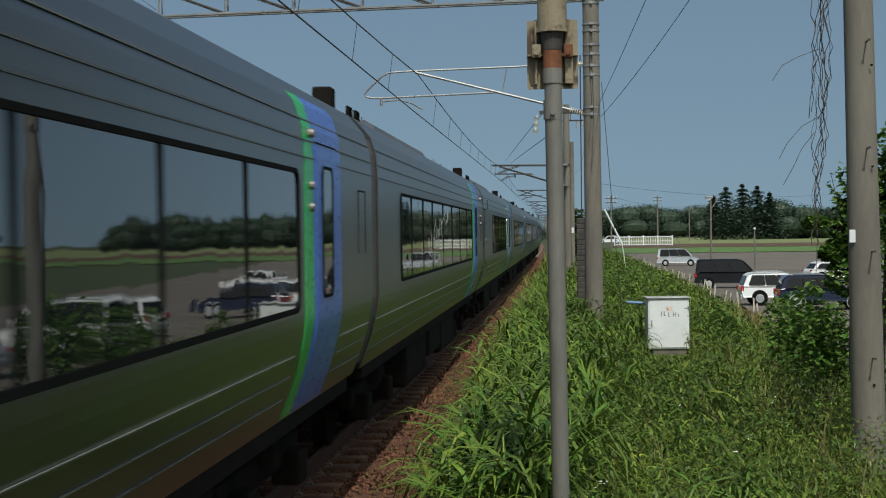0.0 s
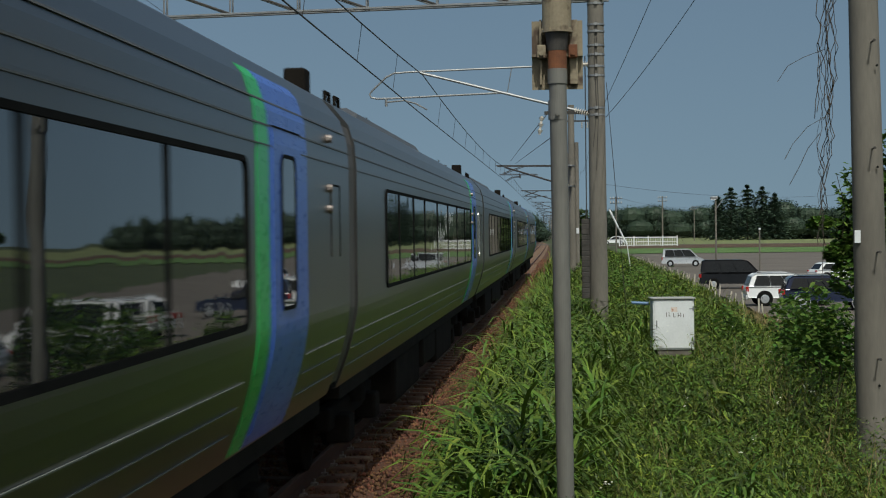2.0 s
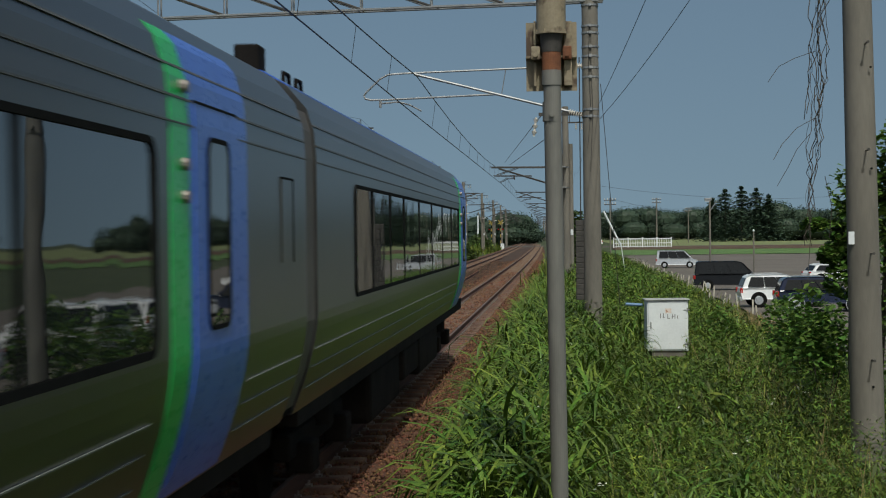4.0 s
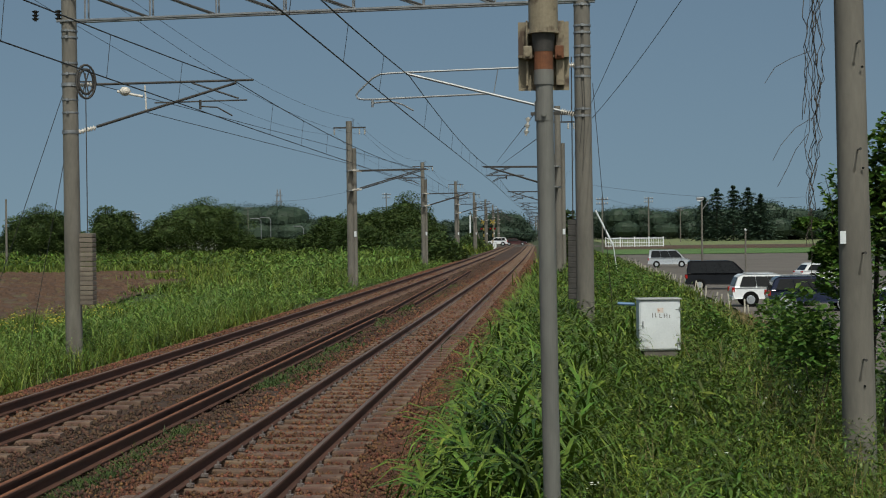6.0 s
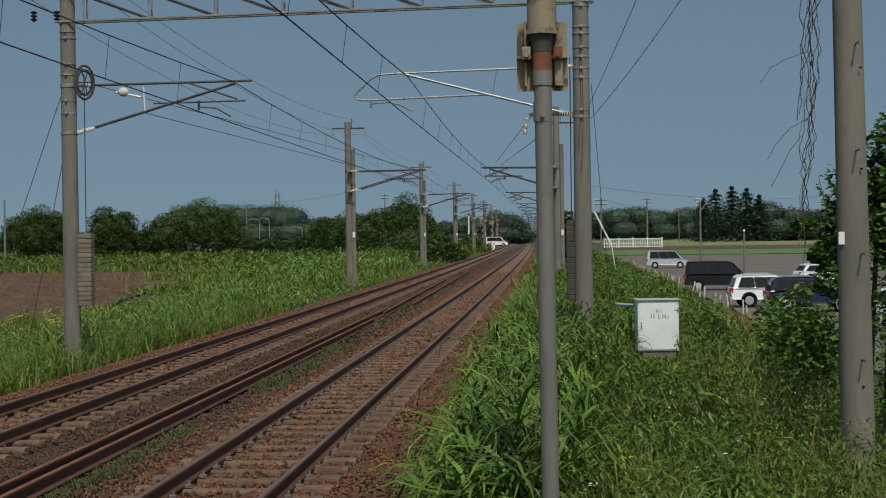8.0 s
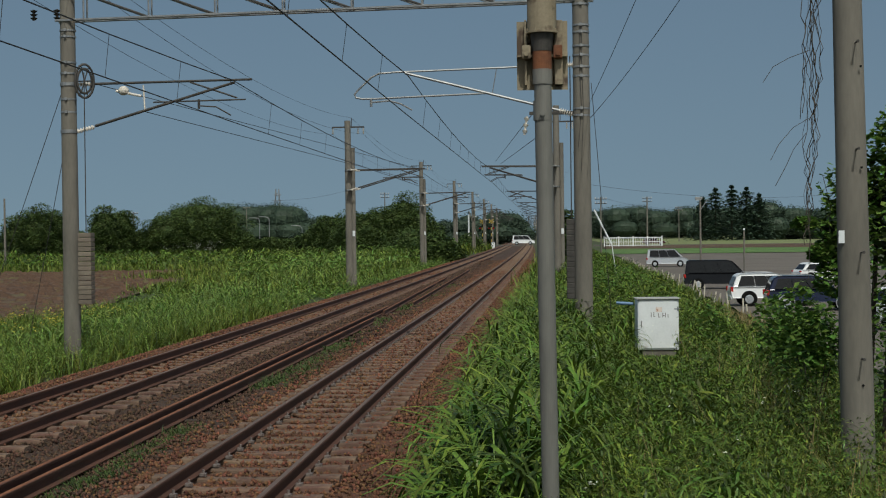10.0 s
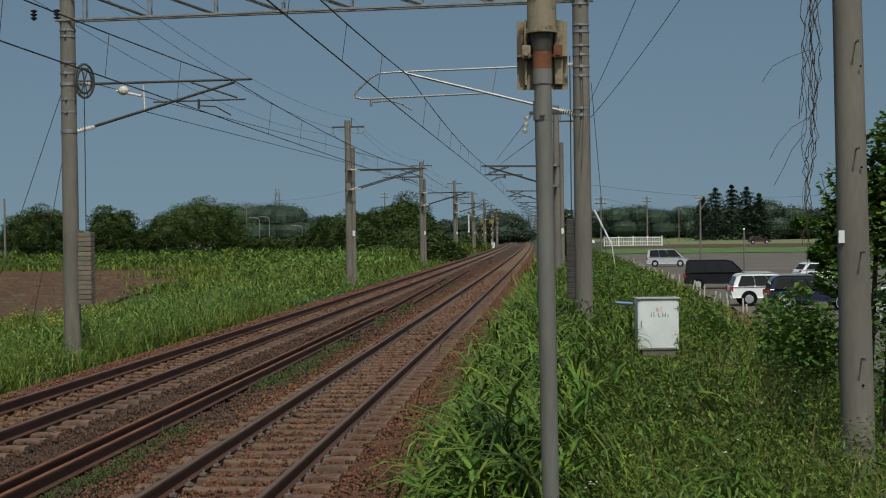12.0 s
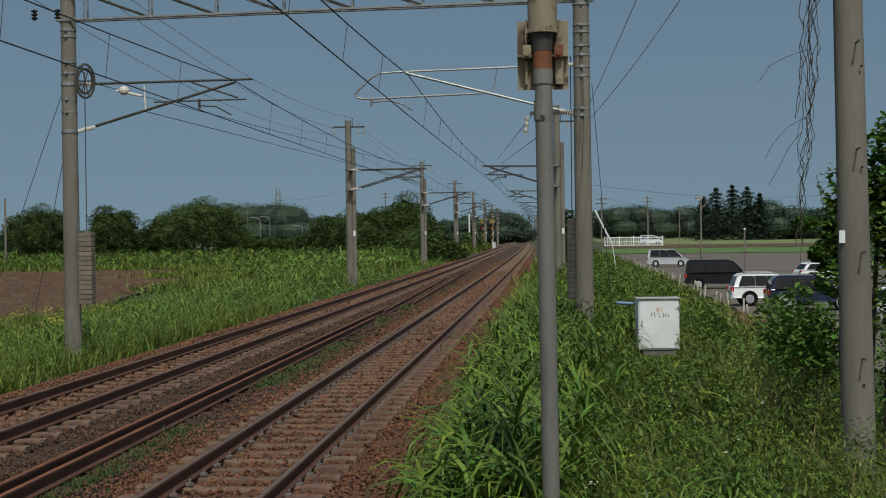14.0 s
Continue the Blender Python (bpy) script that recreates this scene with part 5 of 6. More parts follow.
def reeds(x0, x1, y0, y1, count, height, width, leaf=0.6, per=8):
    """Reed stems that carry arching leaves all the way up."""
    x, y = RNG.uniform(x0, x1, count), RNG.uniform(y0, y1, count)
    h = height_at(x, y)
    tall = height * RNG.uniform(0.6, 1.05, count)
    cut = np.where(before_cabinet(x, y), np.clip(room(y) / 1.5, 0.08, 1), 1.0) * low_by_poles(x, y)
    tall = tall * cut
    i = np.repeat(np.arange(count), per)
    n = len(i)
    t = RNG.uniform(0.08, 0.95, n)
    lean = RNG.normal(0, 0.16, (count, 2))
    base = np.stack([x[i] + lean[i, 0] * t * tall[i], y[i] + lean[i, 1] * t * tall[i], h[i] + t * tall[i] * 0.8], -1)
    return ribbons(base, RNG.uniform(0, math.tau, n), leaf * cut[i] * RNG.uniform(0.6, 1.15, n), width * RNG.uniform(0.6, 1.2, n), RNG.uniform(0.9, 2.1, n))


def before_cabinet(x, y):
    """The trodden strip of the bank that leads up to the cabinet."""
    return (y > 11) & (y < 30.2) & (np.abs(x - 0.064 * y) < 0.55)


def room(y):
    """How tall the plants of that strip grow."""
    return np.clip(2.36 - 0.075 * y, 0.16, 2)


def low_by_poles(x, y):
    """A little thinner round the foot of the near pole."""
    return np.where((x - 2.87) ** 2 + (y - 14.6) ** 2 < 0.8, 0.85, 1.0)


def height_at(x, y):
    return np.array([ground(a, b) for a, b in zip(x, y)])


def leaves(c, size, spread_up=0.5, long=1.6, wide=0.42):
    """Small pointed leaves (a folded kite of two triangles as one quad) round the centres c."""
    n = len(c)
    a, e = RNG.uniform(0, math.tau, n), RNG.uniform(-0.9, 0.9, n) * spread_up + 0.15
    d = np.stack([np.cos(a) * np.cos(e), np.sin(a) * np.cos(e), np.sin(e)], -1)
    s = np.stack([-np.sin(a), np.cos(a), RNG.uniform(-0.6, 0.6, n)], -1)
    s /= np.linalg.norm(s, axis=1)[:, None]
    k = size[:, None]
    V = np.stack([c - d * k * 0.5 * long, c + s * k * wide, c + d * k * 0.5 * long - np.array([0, 0, 0.18]) * k, c - s * k * wide], 1)
    F = np.arange(4)[None] + 4 * np.arange(n)[:, None]
    return V.reshape(-1, 3), F


def join(name, bits, material, label, category, parent=None):
    """bits: list of (verts, quads) joined into one object."""
    V, F, k = [], [], 0
    for v, f in bits:
        V.append(v)
        F.append(f + k)
        k += len(v)
    ob = raw(name, np.concatenate(V), np.concatenate(F), material, parent)
    if parent is None:
        tagged(ob, label, category, kind="stuff")
    return ob


def tufts(x0, x1, y0, y1, count, blades, length, width, spread=0.12, droop=(0.5, 1.7), z=None):
    x, y = RNG.uniform(x0, x1, count), RNG.uniform(y0, y1, count)
    h = height_at(x, y) if z is None else np.full(count, z)
    size = RNG.uniform(0.65, 1.1, count)
    size = np.where(before_cabinet(x, y), np.minimum(size, room(y)), size) * low_by_poles(x, y)
    i = np.repeat(np.arange(count), blades)
    n = len(i)
    base = np.stack([x[i] + RNG.normal(0, spread, n), y[i] + RNG.normal(0, spread, n), h[i] - 0.04], -1)
    return ribbons(base, RNG.uniform(0, math.tau, n), length * size[i] * RNG.uniform(0.6, 1.1, n), width * RNG.uniform(0.6, 1.2, n), RNG.uniform(*droop, n))


def herbs(x0, x1, y0, y1, count, per, height, size, follow=False):
    """Upright weeds: leaves up a bending stem."""
    x, y = RNG.uniform(x0, x1, count), RNG.uniform(y0, y1, count)
    if follow:
        x = x - 2.2e-5 * y * y
    h = height_at(x, y)
    mound = np.array([noise.noise((a * 1.1, b * 0.8, 9)) + 0.5 * noise.noise((a * 2.9, b * 2.2, 4)) for a, b in zip(x, y)])
    tall = height * RNG.uniform(0.5, 1.1, count) * np.clip(0.85 + 0.85 * mound, 0.3, 1.12)
    tall = np.where(before_cabinet(x, y), np.minimum(tall, room(y)), tall) * low_by_poles(x, y)
    i = np.repeat(np.arange(count), per)
    t = RNG.uniform(0.25, 1, len(i))
    lean = RNG.normal(0, 0.18, (count, 2))
    c = np.stack([x[i] + lean[i, 0] * t * tall[i] + RNG.normal(0, size, len(i)), y[i] + lean[i, 1] * t * tall[i] + RNG.normal(0, size, len(i)), h[i] + t * tall[i]], -1)
    return leaves(c, size * RNG.uniform(0.5, 1.3, len(i)) * (1.25 - 0.5 * t), 1.0, 2.3, 0.24)


def make_bank_plants():
    reed = [reeds(-0.3, 0.5, 8.8, 11.2, 50, 0.75, 0.036, 0.55, 8),
            reeds(-1.05, 0.35, 13.2, 22, 330, 1.15, 0.034, 0.66, 9), reeds(-1.25, 0.6, 22, 42, 540, 1.1, 0.038, 0.66, 8),
            reeds(0.2, 1.5, 15, 33, 200, 1.0, 0.034, 0.55, 7), reeds(1.1, 1.6, 11.2, 12.6, 20, 0.8, 0.032, 0.55, 8),
            # unseen tufts round the camera, added for the carriage sides to reflect
            tufts(-0.9, 5.5, -14, 8.3, 420, 18, 0.8, 0.022, 0.2),
            tufts(-1.3, 0.6, 40, 90, 240, 22, 1.0, 0.05, 0.25, (0.6, 1.9))]
    join("tall_grass", reed, REED, "tall bright green arching grass on the bank", "grass")
    thin = [tufts(-1.0, 4.5, 8.3, 16, 620, 11, 0.72, 0.009, 0.14, (0.2, 0.9)),
            tufts(-1.0, 6.0, 16, 34, 950, 11, 0.8, 0.014, 0.18, (0.2, 0.9)),
            tufts(-1.2, 7.0, 34, 75, 1300, 10, 0.85, 0.028, 0.25, (0.2, 0.9)),
            tufts(-1.2, 8.2, 75, 260, 1800, 10, 0.8, 0.07, 0.5, (0.2, 0.9))]
    join("meadow_grass", thin, BLADE, "fine upright meadow grass among the weeds", "grass")
    low = [herbs(-0.2, 4.2, 8.3, 15, 1700, 30, 0.88, 0.036), herbs(0.5, 4.2, 8.6, 15, 70, 24, 0.75, 0.07),
           # unseen weeds round the camera, added to darken what the carriage sides reflect
           herbs(-0.5, 5.5, -14, 8.3, 2600, 14, 0.75, 0.06), herbs(-0.9, 8.0, -60, -14, 1500, 12, 0.9, 0.14),
           herbs(0.4, 5.2, 15, 24, 2000, 28, 0.92, 0.046), herbs(0.6, 5.2, 15, 26, 110, 24, 0.8, 0.09),
           herbs(0.2, 3.6, 24, 36, 950, 24, 0.95, 0.07), herbs(3.6, 4.6, 24, 36, 260, 16, 0.4, 0.06), herbs(0.2, 4.3, 36, 45, 650, 24, 0.95, 0.08), herbs(4.4, 6.0, 30, 48, 500, 16, 0.35, 0.07),
           herbs(0.2, 5.9, 45, 100, 2000, 16, 1.0, 0.12),
           herbs(-0.8, 8.0, 100, 260, 2600, 12, 1.0, 0.22)]
    join("bank_weeds", low, WEED, "dense dark green weeds covering the bank", "weeds")
    dry = [tufts(5.9, 7.6, 48, 66, 420, 14, 0.8, 0.03, 0.25, (0.1, 0.8)), tufts(2.4, 3.8, 18, 26, 90, 6, 1.1, 0.009, 0.12, (0.3, 1.2)), tufts(2.2, 3.6, 11, 19, 60, 7, 0.95, 0.007, 0.1, (0.1, 0.7)),
           tufts(-1.5, -0.9, 11, 24, 24, 9, 0.5, 0.01, 0.1), tufts(0, 4, 8.6, 18, 60, 4, 1.0, 0.006, 0.05, (0.1, 0.6))]
    join("dry_grass", dry, STRAW, "straw-coloured dry grass stalks", "grass")
    x, y = RNG.uniform(-0.5, 4, 45), RNG.uniform(10, 30, 45)
    c = np.stack([x, y, height_at(x, y) + RNG.uniform(0.7, 0.95, 45)], -1)
    i = np.repeat(np.arange(45), 5)
    join("white_flowers", [leaves(c[i] + RNG.normal(0, 0.025, (225, 3)), np.full(225, 0.02))], FLOWER_W, "tiny white weed flowers", "flowers")


REED_CLUMPS = []


def make_reed_clumps():
    """The nearest reeds, in clumps that sway in the wind."""
    for x, y, n, h in ((-0.6, 12.7, 38, 1.3), (-0.3, 12.2, 38, 1.35), (-0.68, 11.9, 38, 1.2), (-0.32, 11.4, 32, 1.1), (-0.64, 11.2, 22, 0.9)):
        z = ground(x, y)
        ob = thing("reed_clump", "tall clump of bright green arching reeds beside the track", "grass", pose(x, y, z), "reed clumps")
        for k in range(6):
            a = k * math.tau / 6
            u, v = x + 0.05 + 0.13 * math.cos(a), y + 0.26 * math.sin(a)
            V, F = reeds(u - 0.1, u + 0.1, v - 0.2, v + 0.2, max(n // 6, 3), h, 0.036, 0.7, 13)
            raw("reed_tuft", V - np.array([x, y, z]), F, REED, ob)
        REED_CLUMPS.append((ob, x, y, z))


def make_line_side_plants():
    grass = [tufts(-14.5, -10.2, 26, 60, 1300, 14, 0.85, 0.018, 0.2, (0.2, 1.1)), tufts(-19, -13.5, 34, 80, 1300, 14, 0.9, 0.024, 0.3, (0.2, 1.0)),
             tufts(-21, -15, 48, 57.5, 260, 12, 0.85, 0.05, 0.3, (0.2, 1.0)), tufts(-33, -23, 118, 152, 700, 10, 0.9, 0.08, 0.4, (0.2, 1.0)), tufts(-25, -19, 90, 120, 500, 10, 0.9, 0.07, 0.4, (0.2, 1.0)), tufts(-19, -12, 76, 150, 1700, 12, 1.2, 0.08, 0.4, (0.2, 1.0)),
             tufts(-22, -13, 150, 300, 2000, 10, 1.8, 0.16, 0.7, (0.2, 1.0)), tufts(-75, -19, 150, 158, 700, 10, 1.1, 0.1, 0.5, (0.2, 0.8))]
    join("lineside_grass", grass, BLADE, "bright rough grass beside the far track", "grass")
    join("lineside_reeds", [reeds(-14.6, -11.6, 37, 62, 240, 1.15, 0.036, 0.55, 9), reeds(-17, -12, 62, 105, 260, 1.2, 0.05, 0.65, 8)], mat_weed_light, "pale broad-leaved reeds beside the far track", "grass")
    weeds = [herbs(-13.2, -10.25, 55, 170, 1500, 12, 0.8, 0.12), herbs(-15, -10.3, 26, 60, 3000, 16, 0.98, 0.05), herbs(-19.5, -14, 38, 60, 1500, 14, 1.0, 0.06), herbs(-19.3, -12.3, 60, 110, 1700, 12, 1.1, 0.12), herbs(-24, -13, 110, 300, 2600, 10, 2.0, 0.3)]
    join("lineside_weeds", weeds, mat_weed_light, "light green weeds beside the far track", "weeds")
    rows = []
    for y0, y1, n, s in ((158, 200, 3200, 0.35), (200, 300, 3600, 0.5)):
        rows.append(herbs(-95, -19, y0, y1, n, 9, 1.5, s))
    join("crop_rows", rows, WEED, "green field crop in a broad strip", "crop")
    x, y = RNG.uniform(-15.6, -13.6, 60), RNG.uniform(40, 50, 60)
    c = np.stack([x, y, height_at(x, y) + RNG.uniform(0.7, 1.25, 60)], -1)
    i = np.repeat(np.arange(60), 6)
    join("yellow_flowers", [leaves(c[i] + RNG.normal(0, 0.07, (360, 3)), np.full(360, 0.055))], FLOWER_Y, "small yellow flowers among the weeds", "flowers")
    moss = [tufts(-5.1, -4.75, 13, 21, 120, 46, 0.17, 0.014, 0.1, (0.4, 1.4), -0.26), tufts(-5.1, -4.6, 26, 37, 130, 44, 0.2, 0.022, 0.14, (0.5, 1.5), -0.26), tufts(-6.0, -5.7, 14, 34, 30, 24, 0.12, 0.014, 0.1, (0.5, 1.5), -0.24), tufts(-5.6, -4.7, 34, 80, 120, 18, 0.22, 0.05, 0.2, (0.5, 1.5), -0.28),
            tufts(-1.9, -1.2, 10, 40, 60, 14, 0.3, 0.012, 0.07, (0.4, 1.4), -0.4)]
    join("track_weeds", moss, LEAF, "low weeds growing between the tracks", "weeds")


mat_weed_light = leaf_mat("light_weed_leaf", (0.07, 0.135, 0.02), (0.19, 0.27, 0.056), 0.6, 0.22, 0.45, 0.35)


CUBE_BALL = []
for ax in range(3):
    for sg in (-1, 1):
        for i in range(3):
            for j in range(3):
                q = []
                for a, b in ((i, j), (i + 1, j), (i + 1, j + 1), (i, j + 1)):
                    p = [0, 0, 0]
                    p[ax], p[(ax + 1) % 3], p[(ax + 2) % 3] = sg, a * 2 / 3 - 1, b * 2 / 3 - 1
                    q.append(np.array(p) / np.linalg.norm(p))
                CUBE_BALL.append(q)
CUBE_BALL = np.array(CUBE_BALL).reshape(-1, 3)


def blob_leaves(blobs, per, size, core=0.0):
    """Leaf clumps over a set of ellipsoids (centre, radii); core: the size of the dense leafy inside."""
    bits = []
    for c, r in blobs:
        if core:
            bits.append((np.array(c) + CUBE_BALL * np.array(r) * core, np.arange(len(CUBE_BALL)).reshape(-1, 4)))
        n = int(per)
        d = RNG.normal(size=(n, 3))
        d /= np.linalg.norm(d, axis=1)[:, None]
        k = RNG.uniform(0.5, 1.0, n) ** 0.5 * RNG.uniform(0.85, 1.1, n)
        p = np.array(c) + d * np.array(r) * k[:, None]
        bits.append(leaves(p, size * RNG.uniform(0.5, 1.4, n), 0.8, 1.25))
    return bits


def make_tree(x, y, z, h, w, leaf, count, material, label, name="tree", seed=0, group="", low=0.25):
    """A broadleaf tree: tapered trunk, limbs, and a crown of many small leaf clumps in uneven masses."""
    rng = random.Random(seed)
    t = thing(name, label, "tree" if name == "tree" else "bush", pose(x, y, z), group=group)
    bm = bmesh.new()
    rod(bm, (0, 0, -0.5), (0.02 * h, 0, h * 0.45), h * 0.028, h * 0.016, 10)
    rod(bm, (0.02 * h, 0, h * 0.45), (0, 0.02 * h, h * 0.8), h * 0.016, h * 0.006, 8)
    part("trunk", bm, BARK, t)
    blobs, n = [], 17
    for i in range(n):
        a = i * 2.4 + rng.uniform(-0.3, 0.3)
        up = math.asin(min(0.98, (i + 0.5) / n))
        rr = w * 0.36 * math.cos(up) * rng.uniform(0.75, 1.15)
        zz = h * (low + 0.12) + h * (0.72 - low) * math.sin(up) * rng.uniform(0.88, 1.08)
        tip = (rr * math.cos(a), rr * math.sin(a), zz)
        if i % 2 == 0:
            bm = bmesh.new()
            rod(bm, (0.01 * h, 0, h * rng.uniform(0.22, 0.45)), tip, h * 0.011, h * 0.003, 6)
            part("limb", bm, BARK, t)
        k = rng.uniform(0.16, 0.25)
        blobs.append((tip, (w * k, w * k, h * rng.uniform(0.1, 0.16))))
    blobs.append(((0, 0, h * 0.5), (w * 0.4, w * 0.4, h * 0.31)))
    blobs.append(((0, 0, h * 0.62), (w * 0.3, w * 0.3, h * 0.27)))
    if low < 0.2:
        for i in range(6):
            a = i * 1.05
            blobs.append(((w * 0.36 * math.cos(a), w * 0.36 * math.sin(a), h * 0.2), (w * 0.2, w * 0.2, h * 0.2)))
    heart = blobs[n:n + 2]
    shell = blobs[:n] + blobs[n + 2:]
    join("crown", blob_leaves(shell, count / (n + 4), leaf) + blob_leaves(heart, count * 2 / (n + 4), leaf, 0.78), material, "", "", t)


def make_conifer(x, y, z, h, w, seed):
    rng = random.Random(seed)
    t = thing("conifer", "tall dark spruce with drooping tiers", "tree", pose(x, y, z), group="spruces by the meadow")
    bm = bmesh.new()
    rod(bm, (0, 0, -0.5), (0, 0, h * 0.97), h * 0.018, h * 0.003, 8)
    part("trunk", bm, BARK, t)
    bits, tiers = [], 13
    for k in range(tiers):
        f = k / (tiers - 1)
        zz = h * (0.08 + 0.88 * f)
        r = w * 0.5 * (1 - f) ** 0.62 * rng.uniform(0.6, 1.2) + 0.25
        for j in range(8):
            a = j * math.tau / 8 + rng.uniform(-0.4, 0.4)
            L = r * rng.uniform(0.6, 1.15)
            n = 24
            s = RNG.uniform(0.1, 1, n)
            p = np.stack([s * L * math.cos(a), s * L * math.sin(a), zz - s * s * L * 0.3 + RNG.normal(0, 0.22, n)], -1)
            p[:, :2] += RNG.normal(0, 0.2, (n, 2))
            bits.append(leaves(p, 0.62 * RNG.uniform(0.6, 1.3, n), 0.5, 1.5))
    join("crown", bits, NEEDLE, "", "", t)


def make_wood(name, spans, material, label, leaf):
    """A far wood: spans of (px0, px1, depth, top height min, max, count)."""
    bits = []
    rng = random.Random(len(name))
    for p0, p1, y, h0, h1, n in spans:
        for i in range(n):
            px = p0 + (p1 - p0) * (i + rng.uniform(-0.3, 0.3)) / max(n - 1, 1)
            yy = y * rng.uniform(0.97, 1.06)
            h = rng.uniform(h0, h1)
            x = at(px, yy)
            z = ground(x, yy)
            w = h * rng.uniform(0.36, 0.62)
            bits += blob_leaves([((x, yy, z + h * 0.62), (w, w, h * 0.36)), ((x + w * 0.4, yy - w * 0.5, z + h * 0.3), (w, w, h * 0.32))], 1000, leaf * 0.62, 0.78)
    join(name, bits, material, label, "woods")


def make_trees():
    rows = ((-945, 250, 5.6, 7.5), (-915, 240, 6.4, 7), (-885, 245, 6.2, 7), (-845, 260, 2.6, 6), (-795, 240, 6.3, 7), (-765, 245, 6.0, 6), (-735, 250, 2.6, 5), (-690, 250, 7.2, 9), (-655, 255, 9.2, 10), (-625, 258, 9.8, 11), (-590, 262, 9.0, 10), (-565, 270, 4.6, 7),
            (-540, 260, 3.0, 6), (-500, 262, 3.2, 7), (-470, 265, 3.0, 7), (-430, 240, 4.0, 6), (-400, 235, 6.2, 7), (-375, 230, 6.4, 7), (-345, 215, 6.4, 8), (-315, 220, 7.0, 8), (-290, 222, 7.4, 8), (-265, 230, 9.0, 6.5), (-240, 225, 7.0, 7))
    for i, (px, y, h, w) in enumerate(rows):
        x = at(px, y)
        make_tree(x, y, ground(x, y), h * 1.12 + (2.0 if px < -700 else 0), w * 1.08, 0.25, 9000, LEAF, "broad green tree at the field's edge", seed=i, group="trees by the field", low=0.12)
    for i, (px, y, h, w) in enumerate(((-258, 180, 4.6, 6), (-215, 150, 3.4, 5), (-190, 165, 2.6, 4), (-150, 250, 3.4, 5), (20, 120, 4.6, 3.0), (30, 105, 3.6, 2.6))):
        x = at(px, y)
        make_tree(x, y, ground(x, y), h, w, 0.26, 2200, LEAF, "dense green bush beside the line", "bush", seed=40 + i, group="lineside bushes", low=0.1)
    for i, (px, top, w) in enumerate(((262, 12.6, 12), (285, 15.2, 14), (314, 16.0, 14), (340, 15.4, 14), (362, 13.4, 13))):
        x = at(px, 445)
        make_conifer(x, 445, -0.5, top, w, i)
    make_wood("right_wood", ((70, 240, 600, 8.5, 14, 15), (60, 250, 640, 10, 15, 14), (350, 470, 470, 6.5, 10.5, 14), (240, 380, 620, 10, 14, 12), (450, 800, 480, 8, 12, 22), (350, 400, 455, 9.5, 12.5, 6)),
              HAZED_LEAF, "green wood behind the meadow, haze in its leaf colour", 0.8)
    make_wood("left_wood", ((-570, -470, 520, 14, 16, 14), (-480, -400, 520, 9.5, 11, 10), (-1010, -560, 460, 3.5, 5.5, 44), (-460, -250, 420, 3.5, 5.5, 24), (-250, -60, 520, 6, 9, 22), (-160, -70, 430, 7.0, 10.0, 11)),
              HAZED_LEAF, "green wood behind the fields, haze in its leaf colour", 0.7)
    # woods that close the view behind and beside the camera
    bits = []
    rng = random.Random(3)
    for i in range(70):
        a = radians(rng.uniform(30, 330))
        r = rng.uniform(170, 260)
        x, y = math.sin(a) * r, math.cos(a) * r
        if x > 0:
            x += 60
        h = rng.uniform(8, 12) if x < 0 else rng.uniform(3.5, 8)
        bits += blob_leaves([((x, y, h * 0.4), (h * 0.6, h * 0.6, h * 0.55))], 160, 1.3, 0.85)
    join("round_wood", bits, HAZED_LEAF, "far green woods round the place", "woods")


VINES = []


